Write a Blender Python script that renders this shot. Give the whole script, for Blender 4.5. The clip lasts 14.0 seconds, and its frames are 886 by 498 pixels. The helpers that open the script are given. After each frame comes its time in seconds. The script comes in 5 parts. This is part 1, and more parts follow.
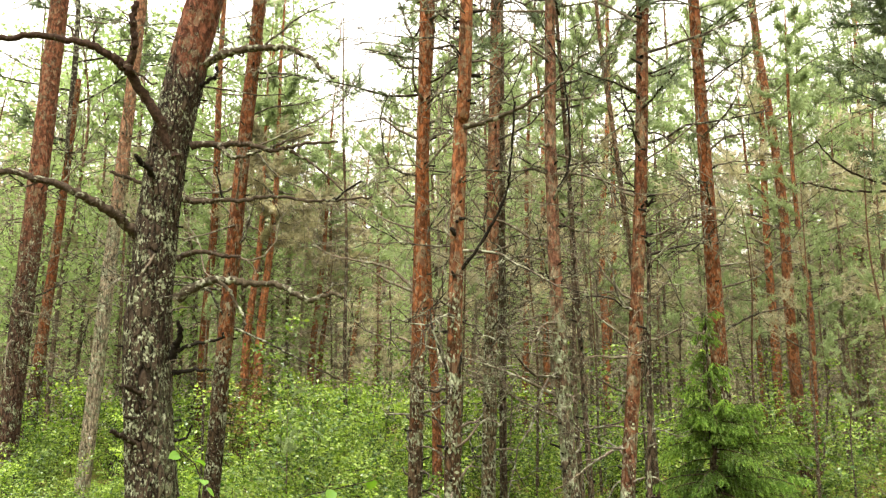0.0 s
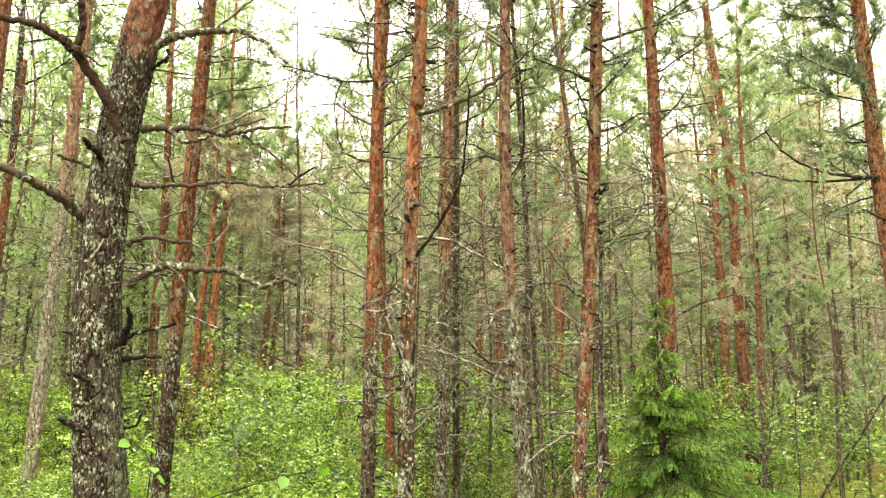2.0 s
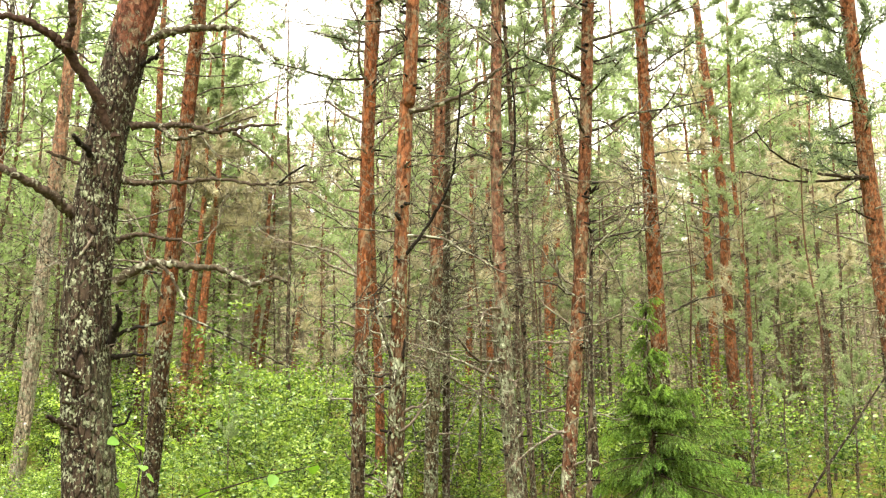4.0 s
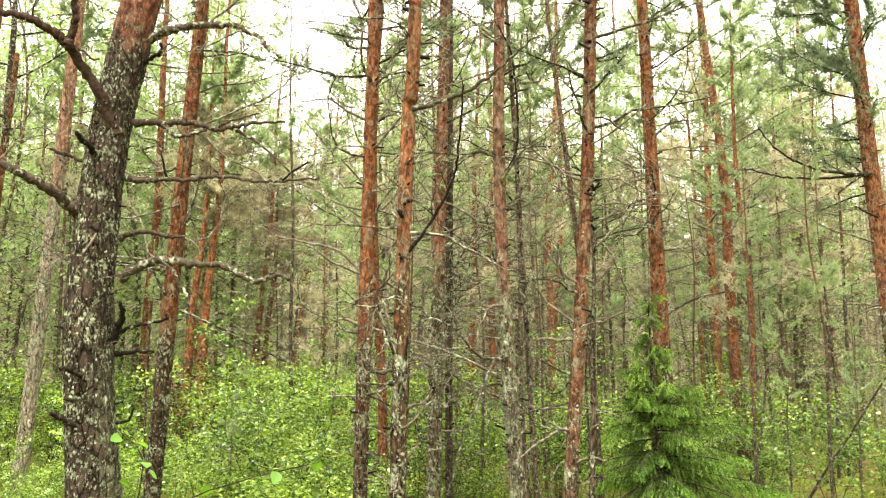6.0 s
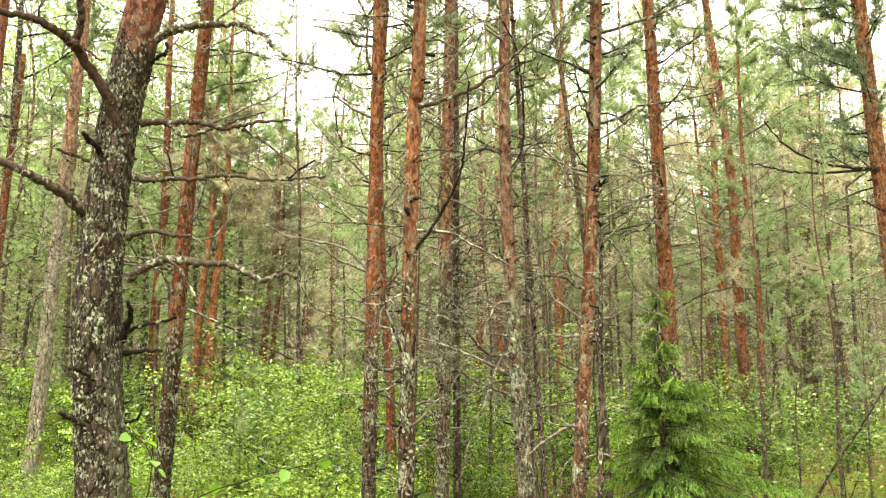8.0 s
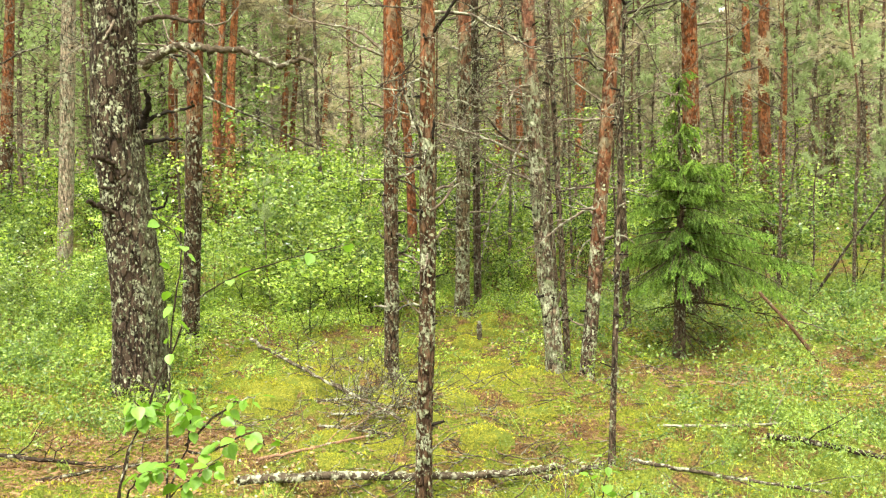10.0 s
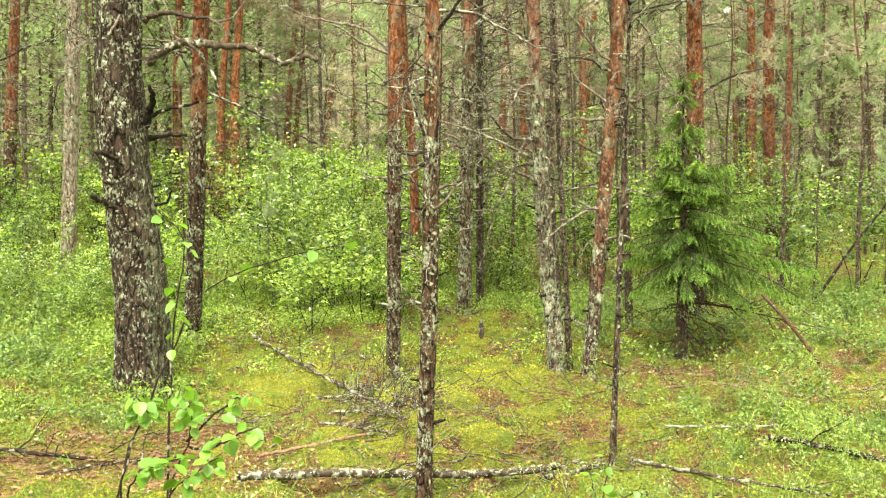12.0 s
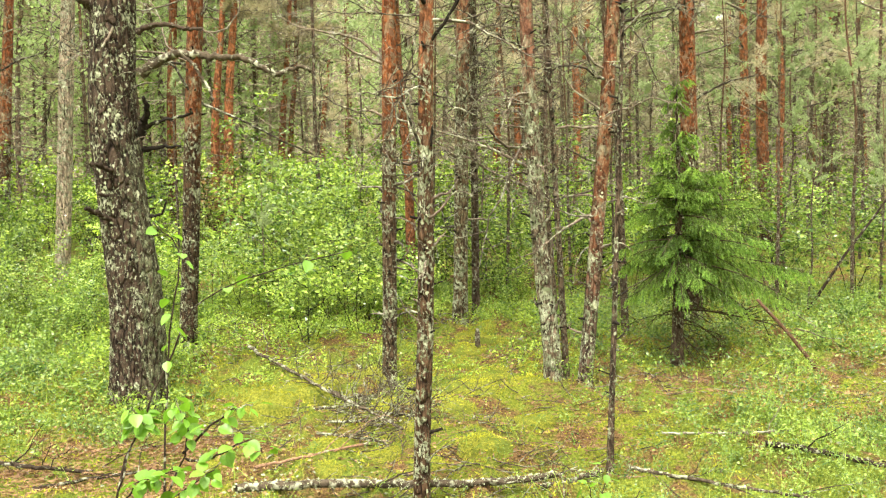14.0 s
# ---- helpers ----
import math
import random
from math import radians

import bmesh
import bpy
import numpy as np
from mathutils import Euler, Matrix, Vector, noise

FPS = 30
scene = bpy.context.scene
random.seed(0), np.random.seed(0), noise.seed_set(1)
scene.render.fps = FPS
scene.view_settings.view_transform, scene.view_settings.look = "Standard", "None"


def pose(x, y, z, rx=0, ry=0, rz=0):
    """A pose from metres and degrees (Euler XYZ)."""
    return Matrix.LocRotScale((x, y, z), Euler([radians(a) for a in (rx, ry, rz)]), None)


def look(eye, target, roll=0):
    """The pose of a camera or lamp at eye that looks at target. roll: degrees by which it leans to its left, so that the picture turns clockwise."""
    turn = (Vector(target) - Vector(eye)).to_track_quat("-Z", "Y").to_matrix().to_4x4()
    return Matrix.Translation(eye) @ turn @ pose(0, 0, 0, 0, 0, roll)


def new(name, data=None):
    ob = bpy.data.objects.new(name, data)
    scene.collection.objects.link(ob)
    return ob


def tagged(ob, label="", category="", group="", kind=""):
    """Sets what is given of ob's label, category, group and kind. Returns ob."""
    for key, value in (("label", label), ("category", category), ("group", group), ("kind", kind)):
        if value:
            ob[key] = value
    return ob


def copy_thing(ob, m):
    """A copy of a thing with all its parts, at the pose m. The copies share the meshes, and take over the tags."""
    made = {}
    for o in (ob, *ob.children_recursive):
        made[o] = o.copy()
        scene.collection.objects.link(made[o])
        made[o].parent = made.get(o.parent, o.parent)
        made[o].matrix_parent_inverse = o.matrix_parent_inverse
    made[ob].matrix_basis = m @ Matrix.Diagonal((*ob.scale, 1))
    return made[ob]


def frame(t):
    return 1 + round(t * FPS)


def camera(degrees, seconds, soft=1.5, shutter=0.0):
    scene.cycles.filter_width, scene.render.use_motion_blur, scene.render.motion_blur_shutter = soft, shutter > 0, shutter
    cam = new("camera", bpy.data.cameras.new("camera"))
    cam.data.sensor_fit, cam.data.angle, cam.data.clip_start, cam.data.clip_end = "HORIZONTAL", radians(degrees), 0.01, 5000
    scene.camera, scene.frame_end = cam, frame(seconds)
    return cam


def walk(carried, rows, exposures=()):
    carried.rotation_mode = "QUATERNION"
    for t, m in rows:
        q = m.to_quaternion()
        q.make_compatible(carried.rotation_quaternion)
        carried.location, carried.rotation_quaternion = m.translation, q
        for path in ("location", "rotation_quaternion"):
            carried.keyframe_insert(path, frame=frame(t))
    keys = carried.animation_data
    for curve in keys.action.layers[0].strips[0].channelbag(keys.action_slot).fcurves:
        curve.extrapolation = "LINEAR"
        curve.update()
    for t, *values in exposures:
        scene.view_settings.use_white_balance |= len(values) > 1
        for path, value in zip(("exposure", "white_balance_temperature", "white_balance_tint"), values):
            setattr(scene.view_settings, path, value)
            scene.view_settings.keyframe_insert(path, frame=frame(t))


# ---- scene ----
cam = camera(50.03, 14.0, soft=1.27, shutter=0.5)
EYE = (0.0, 0.0, 1.55)
walk(cam, [
    (0.0, pose(*EYE, 99.10, 0.00, 0.00)),
    (0.5, pose(*EYE, 98.07, 0.08, -0.95)),
    (0.6, pose(*EYE, 97.86, -0.10, -1.60)),
    (0.7, pose(*EYE, 97.88, -0.15, -2.31)),
    (1.0, pose(*EYE, 98.02, 0.00, -2.66)),
    (1.5, pose(*EYE, 98.17, 0.35, -2.77)),
    (2.0, pose(*EYE, 98.30, 0.15, -2.78)),
    (2.5, pose(*EYE, 98.31, 0.24, -3.03)),
    (3.0, pose(*EYE, 98.24, 0.07, -3.39)),
    (5.5, pose(*EYE, 98.16, -0.04, -3.32)),
    (6.0, pose(*EYE, 98.03, 0.01, -3.21)),
    (6.5, pose(*EYE, 97.92, -0.16, -3.15)),
    (7.0, pose(*EYE, 97.90, 0.29, -2.76)),
    (7.5, pose(*EYE, 97.92, 0.35, -2.75)),
    (8.0, pose(*EYE, 97.87, 0.36, -2.75)),
    (8.5, pose(*EYE, 97.59, 0.71, -2.62)),
    (8.6, pose(*EYE, 96.56, 1.00, -2.31)),
    (8.7, pose(*EYE, 93.69, 1.30, -2.10)),
    (8.8, pose(*EYE, 91.39, 1.40, -2.09)),
    (8.9, pose(*EYE, 89.45, 1.40, -2.00)),
    (9.0, pose(*EYE, 87.92, 1.19, -1.91)),
    (9.1, pose(*EYE, 86.68, 1.10, -1.75)),
    (9.2, pose(*EYE, 85.85, 0.95, -1.68)),
    (11.3, pose(*EYE, 84.71, 1.11, -1.38)),
    (11.5, pose(*EYE, 84.76, 0.94, -1.36)),
    (12.0, pose(*EYE, 84.89, 0.45, -1.36)),
    (12.5, pose(*EYE, 85.08, 0.86, -1.44)),
    (13.0, pose(*EYE, 85.32, 0.93, -1.53)),
    (13.5, pose(*EYE, 85.44, 1.00, -1.62)),
    (14.0, pose(*EYE, 85.42, 0.95, -1.68)),
], exposures=[(0, 2.17), (0.5, 2.41), (1.0, 2.57), (8.0, 2.59), (9.0, 2.65), (9.4, 2.71), (14, 2.75)])

# ---- light: a bright overcast sky with a soft, high sun behind the cloud ----
world = bpy.data.worlds.new("sky")
scene.world = world
world.use_nodes = True
wn, wl = world.node_tree.nodes, world.node_tree.links
sky = wn.new("ShaderNodeTexSky")
sky.sky_type = "NISHITA"
sky.sun_disc = False
sky.sun_elevation, sky.sun_rotation = radians(52), radians(150)
dim = wn.new("ShaderNodeMixRGB")
dim.blend_type = "MULTIPLY"
dim.inputs[0].default_value = 1.0
dim.inputs[2].default_value = (0.1, 0.1, 0.1, 1)
cloud = wn.new("ShaderNodeMixRGB")
cloud.inputs[0].default_value = 0.9
cloud.inputs[2].default_value = (1.0, 0.95, 0.84, 1)
wl.new(sky.outputs[0], dim.inputs[1])
wl.new(dim.outputs[0], cloud.inputs[1])
# an overcast sky is brighter overhead than at the horizon
height = wn.new("ShaderNodeSeparateXYZ")
wl.new(wn.new("ShaderNodeTexCoord").outputs["Generated"], height.inputs[0])
rise = wn.new("ShaderNodeMapRange")
rise.inputs["To Min"].default_value, rise.inputs["To Max"].default_value = 0.5, 1.28
wl.new(height.outputs["Z"], rise.inputs["Value"])
shaded = wn.new("ShaderNodeMixRGB")
shaded.blend_type = "MULTIPLY"
shaded.inputs[0].default_value = 1.0
wl.new(cloud.outputs[0], shaded.inputs[1])
wl.new(rise.outputs[0], shaded.inputs[2])
wl.new(shaded.outputs[0], wn["Background"].inputs[0])
wn["Background"].inputs[1].default_value = 1.0
sun = new("sun", bpy.data.lights.new("sun", "SUN"))
sun.data.energy, sun.data.angle, sun.data.color = 1.5, radians(20), (1.0, 0.97, 0.9)
sun.matrix_world = look((0, 0, 30), (6, 14, 0))

# ---- small mesh tools ----
rng = np.random.default_rng(7)


class Geo:
    """Collects vertices and faces of one mesh."""

    def __init__(self):
        self.v, self.f, self.n = [], [], 0

    def add(self, verts, faces, mat=0, smooth=True):
        verts, faces = np.asarray(verts, float), np.asarray(faces, int)
        if len(faces):
            self.v.append(verts)
            self.f.append((faces + self.n, mat, smooth))
            self.n += len(verts)

    def mesh(self, name, mats):
        me = bpy.data.meshes.new(name)
        v = np.concatenate(self.v)
        me.vertices.add(len(v))
        me.vertices.foreach_set("co", v.astype(np.float32).ravel())
        loops = np.concatenate([f.ravel() for f, _, _ in self.f])
        sizes = np.concatenate([np.full(len(f), f.shape[1]) for f, _, _ in self.f])
        me.loops.add(len(loops))
        me.loops.foreach_set("vertex_index", loops.astype(np.int32))
        me.polygons.add(len(sizes))
        me.polygons.foreach_set("loop_start", (np.cumsum(sizes) - sizes).astype(np.int32))
        me.polygons.foreach_set("material_index", np.concatenate([np.full(len(f), m) for f, m, _ in self.f]).astype(np.int32))
        me.polygons.foreach_set("use_smooth", np.concatenate([np.full(len(f), s) for f, _, s in self.f]))
        for m in mats:
            me.materials.append(m)
        me.update(calc_edges=True)
        me.validate()
        return me


def part(name, geo, mats, parent=None, label=""):
    """Links the mesh as one object under its thing."""
    data = geo.mesh(name, mats if isinstance(mats, (list, tuple)) else [mats]) if isinstance(geo, Geo) else geo
    ob = new(name, data)
    ob.parent = parent
    return tagged(ob, label)


def thing(name, at, label, category, group=""):
    ob = new(name)
    ob.empty_display_size = 0.1
    ob.matrix_basis = Matrix.Translation(at)
    return tagged(ob, label, category, group)


def unit(a):
    a = np.asarray(a, float)
    return a / np.maximum(np.linalg.norm(a, axis=-1, keepdims=True), 1e-9)


def spline(points, n):
    """A smooth curve through control points, n points long."""
    p = np.asarray(points, float)
    if len(p) == 2:
        s = np.linspace(0, 1, n)[:, None]
        return p[0] * (1 - s) + p[1] * s
    q = np.vstack([2 * p[0] - p[1], p, 2 * p[-1] - p[-2]])
    s = np.linspace(0, len(p) - 1 - 1e-6, n)
    i, u = s.astype(int), (s - s.astype(int))[:, None]
    a, b, c, d = q[i], q[i + 1], q[i + 2], q[i + 3]
    return 0.5 * (2 * b + (c - a) * u + (2 * a - 5 * b + 4 * c - d) * u ** 2 + (3 * b - a - 3 * c + d) * u ** 3)


def tube(geo, pts, rad, k=6, mat=0, rough=None):
    """A tapered tube along pts; rough(angle, along) scales the radius."""
    pts, rad = np.asarray(pts, float), np.asarray(rad, float)
    n = len(pts)
    t = unit(np.gradient(pts, axis=0))
    ref = np.array([0.0, 1.0, 0.0]) if abs(t[0, 1]) < 0.8 else np.array([1.0, 0.0, 0.0])
    u = unit(np.cross(t, ref))
    w = np.cross(u, t)
    # the first vertex of a ring points to +y, away from the eye
    a = np.arange(k) * 2 * np.pi / k
    r = np.repeat(rad[:, None], k, 1)
    if rough is not None:
        r = r * rough(a[None, :].repeat(n, 0), np.arange(n)[:, None].repeat(k, 1))
    ring = pts[:, None] + r[..., None] * (np.cos(a)[None, :, None] * w[:, None] + np.sin(a)[None, :, None] * u[:, None])
    i = np.arange(n - 1)[:, None] * k + np.arange(k)[None]
    j = np.arange(n - 1)[:, None] * k + (np.arange(k)[None] + 1) % k
    quads = np.stack([i, j, j + k, i + k], -1).reshape(-1, 4)
    geo.add(ring.reshape(-1, 3), quads, mat)
    base = geo.n - n * k
    tip = np.arange(k)[None] + base + (n - 1) * k
    geo.f.append((tip, mat, True))


def lattice(x, y, seed=0):
    """Value noise, -1 to 1."""
    x, y = np.asarray(x, float), np.asarray(y, float)
    ix, iy = np.floor(x).astype(np.int64), np.floor(y).astype(np.int64)
    fx, fy = x - ix, y - iy
    fx, fy = fx * fx * (3 - 2 * fx), fy * fy * (3 - 2 * fy)

    def h(a, b):
        s = (a * 374761393 + b * 668265263 + seed * 974634777) & 0xFFFFFFFF
        s = ((s ^ (s >> 13)) * 1274126177) & 0xFFFFFFFF
        return ((s ^ (s >> 16)) & 0xFFFF) / 32767.5 - 1

    return (h(ix, iy) * (1 - fx) + h(ix + 1, iy) * fx) * (1 - fy) + (h(ix, iy + 1) * (1 - fx) + h(ix + 1, iy + 1) * fx) * fy


def ground_z(x, y):
    """Height of the forest floor: a gentle rise ahead, with hummocks."""
    x, y = np.asarray(x, float), np.asarray(y, float)
    d = np.hypot(x, y)
    z = 0.55 * (1 - np.exp(-np.maximum(d - 3, 0) / 6))
    hum = 0.045 * lattice(x * 1.1 + 3, y * 1.1, 1) + 0.035 * lattice(x * 2.7, y * 2.7, 2) + 0.018 * lattice(x * 6.5, y * 6.5, 3)
    cush = 1 - np.abs(lattice(x * 2.5 + 9, y * 2.5, 8))
    hum = hum + 0.085 * (cush ** 3 - 0.3) + 0.014 * np.abs(lattice(x * 9, y * 9, 9)) + 0.008 * lattice(x * 17, y * 17, 4)
    far = 0.25 * lattice(x * 0.12, y * 0.12, 5) * np.clip((d - 12) / 20, 0, 1)
    return z + hum * np.clip(14 / np.maximum(d, 1), 0.2, 1) + far


def gz(x, y):
    return float(ground_z(x, y))


def blades(geo, base, way, length, width, mat=0, spread=0.0, r=rng):
    """One thin pointed triangle at each base, along way."""
    n = len(base)
    way = unit(way + spread * r.normal(size=(n, 3)))
    side = unit(np.cross(way, r.normal(size=(n, 3)))) * (np.asarray(width).reshape(-1, 1) / 2)
    tip = base + way * np.asarray(length).reshape(-1, 1)
    v = np.stack([base - side, base + side, tip], 1).reshape(-1, 3)
    geo.add(v, np.arange(3 * n).reshape(-1, 3), mat, False)


def leaves(geo, base, way, size, mat=0, wide=0.62, r=rng):
    """One folded pointed leaf (two halves about its midrib) at each base."""
    n = len(base)
    way = unit(way)
    up = unit(np.array([0, 0, 1.0]) + 0.55 * r.normal(size=(n, 3)))
    side = unit(np.cross(way, up))
    nrm = np.cross(side, way)
    s = np.asarray(size).reshape(-1, 1)
    mid = base + way * s * 0.45
    v = np.stack([base, mid - side * s * wide / 2 + nrm * s * 0.1, base + way * s - nrm * s * 0.08, mid + side * s * wide / 2 + nrm * s * 0.1], 1)
    i = np.arange(n)[:, None] * 4
    geo.add(v.reshape(-1, 3), np.concatenate([i + [0, 2, 1], i + [0, 3, 2]]), mat, False)


# ---- materials ----
def nodes_of(name, rough=0.7, spec=0.3):
    m = bpy.data.materials.new(name)
    m.use_nodes = True
    nt = m.node_tree
    b = nt.nodes["Principled BSDF"]
    b.inputs["Roughness"].default_value = rough
    b.inputs["Specular IOR Level"].default_value = spec
    return m, nt, b


def add_noise(nt, vec, scale, detail=4.0, rough=0.6):
    n = nt.nodes.new("ShaderNodeTexNoise")
    n.inputs["Scale"].default_value, n.inputs["Detail"].default_value, n.inputs["Roughness"].default_value = scale, detail, rough
    nt.links.new(vec, n.inputs["Vector"])
    return n.outputs["Fac"]


def add_range(nt, value, lo, hi, a=0.0, b=1.0):
    n = nt.nodes.new("ShaderNodeMapRange")
    n.interpolation_type = "SMOOTHSTEP"
    nt.links.new(value, n.inputs["Value"])
    for key, x in zip(("From Min", "From Max", "To Min", "To Max"), (lo, hi, a, b)):
        n.inputs[key].default_value = x
    return n.outputs["Result"]


def add_math(nt, op, a, b):
    n = nt.nodes.new("ShaderNodeMath")
    n.operation = op
    for s, x in zip(n.inputs, (a, b)):
        if isinstance(x, (int, float)):
            s.default_value = x
        else:
            nt.links.new(x, s)
    return n.outputs[0]


def add_mix(nt, fac, a, b, blend="MIX"):
    n = nt.nodes.new("ShaderNodeMixRGB")
    n.blend_type = blend
    for s, x in zip(n.inputs, (fac, a, b)):
        if isinstance(x, (int, float)):
            s.default_value = x
        elif isinstance(x, tuple):
            s.default_value = (*x, 1)
        else:
            nt.links.new(x, s)
    return n.outputs[0]


def add_bump(nt, bsdf, height, strength, distance):
    n = nt.nodes.new("ShaderNodeBump")
    n.inputs["Strength"].default_value, n.inputs["Distance"].default_value = strength, distance
    nt.links.new(height, n.inputs["Height"])
    nt.links.new(n.outputs[0], bsdf.inputs["Normal"])


def stretched(nt, scale):
    co = nt.nodes.new("ShaderNodeTexCoord")
    mp = nt.nodes.new("ShaderNodeMapping")
    mp.inputs["Scale"].default_value = scale
    nt.links.new(co.outputs["Object"], mp.inputs[0])
    return co.outputs["Object"], mp.outputs[0]


def bark(name, low, high, z0, z1, lichen=0.5, plate=30.0, ragged=2.2, patchy=0.9, fine=75, crust=0.0):
    """Pine bark: grey plates below, thin flaky orange bark above, with pale lichen."""
    m, nt, b = nodes_of(name, 0.8, 0.08)
    co, st = stretched(nt, (1, 1, 0.3))
    _, mid_st = stretched(nt, (1, 1, 0.55))
    vor = nt.nodes.new("ShaderNodeTexVoronoi")
    vor.feature = "DISTANCE_TO_EDGE"
    vor.inputs["Scale"].default_value = plate
    warp = add_mix(nt, 0.06, st, nt.nodes.new("ShaderNodeTexNoise").outputs["Color"])
    nt.links.new(warp, vor.inputs["Vector"])
    crack = add_range(nt, vor.outputs["Distance"], 0.0, 0.12)
    grain = add_noise(nt, st, 60, 6, 0.7)
    blotch = add_noise(nt, co, 5, 3, 0.6)
    lo = add_mix(nt, add_range(nt, grain, 0.35, 0.68), tuple(0.22 * c for c in low), tuple(1.5 * c for c in low))
    scale = add_noise(nt, mid_st, 42, 5, 0.7)
    hi = add_mix(nt, add_range(nt, scale, 0.36, 0.64), tuple(0.45 * c for c in high), tuple(1.4 * c for c in high))
    sep = nt.nodes.new("ShaderNodeSeparateXYZ")
    nt.links.new(co, sep.inputs[0])
    h = add_math(nt, "ADD", sep.outputs["Z"], add_math(nt, "MULTIPLY", add_math(nt, "SUBTRACT", blotch, 0.5), ragged))
    up = add_range(nt, h, z0, z1)
    cells = nt.nodes.new("ShaderNodeTexVoronoi")
    cells.inputs["Scale"].default_value = plate * 1.3
    nt.links.new(add_mix(nt, 0.06, mid_st, nt.nodes.new("ShaderNodeTexNoise").outputs["Color"]), cells.inputs["Vector"])
    fleck = nt.nodes.new("ShaderNodeSeparateColor")
    nt.links.new(cells.outputs["Color"], fleck.inputs[0])
    hi = add_mix(nt, add_range(nt, fleck.outputs[0], 0.62, 0.72, 0.0, 0.75), hi, tuple(0.3 * c for c in high))
    hi = add_mix(nt, add_range(nt, fleck.outputs[1], 0.84, 0.96, 0.0, 0.45), hi, (0.30, 0.20, 0.125))
    lo = add_mix(nt, add_range(nt, fleck.outputs[1], 0.55, 0.9, 0.0, 0.4), lo, tuple(1.6 * c for c in low))
    col = add_mix(nt, up, lo, hi)
    info = nt.nodes.new("ShaderNodeObjectInfo")
    tone = add_range(nt, info.outputs["Random"], 0.0, 1.0, 0.78, 1.2)
    col = add_mix(nt, 1.0, col, tone, "MULTIPLY")
    dark = add_mix(nt, 1.0, col, (0.3, 0.27, 0.25), "MULTIPLY")
    col = add_mix(nt, add_math(nt, "MULTIPLY", add_math(nt, "SUBTRACT", 1.0, crack), add_range(nt, up, 0, 1, 0.75, 0.4)), col, dark)
    spots = add_noise(nt, mid_st, fine, 6, 0.7)
    where = add_noise(nt, co, 11.0, 5, 0.7)
    amount = add_range(nt, add_math(nt, "ADD", spots, add_math(nt, "MULTIPLY", add_math(nt, "SUBTRACT", where, 0.62 - 0.105 * lichen), patchy)), 0.51, 0.575)
    amount = add_math(nt, "MULTIPLY", amount, add_range(nt, up, 0.2, 1.0, 1.0, 0.25))
    pale = add_mix(nt, add_range(nt, add_noise(nt, co, 19, 4, 0.7), 0.35, 0.65), (0.13, 0.145, 0.075), (0.40, 0.415, 0.28))
    if crust:
        # a thin grey-green crust on the weather side of the foot
        facing = nt.nodes.new("ShaderNodeSeparateXYZ")
        nt.links.new(nt.nodes.new("ShaderNodeNewGeometry").outputs["Normal"], facing.inputs[0])
        film = add_math(nt, "MULTIPLY", add_range(nt, facing.outputs["X"], 0.15, 0.85), add_range(nt, sep.outputs["Z"], 1.0, 1.7, 1.0, 0.0))
        film = add_math(nt, "MULTIPLY", film, add_range(nt, add_noise(nt, mid_st, 34, 7, 0.8), 0.44, 0.6, 0.0, crust))
        col = add_mix(nt, film, col, (0.15, 0.165, 0.09))
    col = add_mix(nt, amount, col, pale)
    nt.links.new(col, b.inputs["Base Color"])
    hgt = add_math(nt, "ADD", add_math(nt, "MULTIPLY", crack, add_range(nt, up, 0, 1, 1.0, 0.3)), add_math(nt, "ADD", add_math(nt, "MULTIPLY", grain, 0.6), add_math(nt, "MULTIPLY", amount, 0.5)))
    add_bump(nt, b, hgt, 1.0, 0.016)
    return m


def dead_wood(name, base, lichen=0.5, spread=0.0):
    m, nt, b = nodes_of(name, 0.85, 0.06)
    co, st = stretched(nt, (1, 1, 1))
    grain = add_noise(nt, co, 55, 4, 0.7)
    col = add_mix(nt, add_range(nt, grain, 0.3, 0.7), tuple(0.5 * c for c in base), tuple(1.5 * c for c in base))
    tone = add_range(nt, nt.nodes.new("ShaderNodeObjectInfo").outputs["Random"], 0.0, 1.0, 1.0 - spread, 1.0 + 0.4 * spread)
    col = add_mix(nt, 1.0, col, tone, "MULTIPLY")
    spots = add_noise(nt, co, 20, 3, 0.6)
    amount = add_range(nt, add_math(nt, "ADD", spots, add_math(nt, "MULTIPLY", add_math(nt, "SUBTRACT", grain, 0.5), 0.35)), 0.62 - 0.2 * lichen, 0.74 - 0.2 * lichen)
    pale = add_mix(nt, add_noise(nt, co, 8, 2), (0.16, 0.165, 0.10), (0.33, 0.325, 0.24))
    col = add_mix(nt, amount, col, pale)
    nt.links.new(col, b.inputs["Base Color"])
    add_bump(nt, b, add_math(nt, "ADD", grain, amount), 0.7, 0.006)
    return m


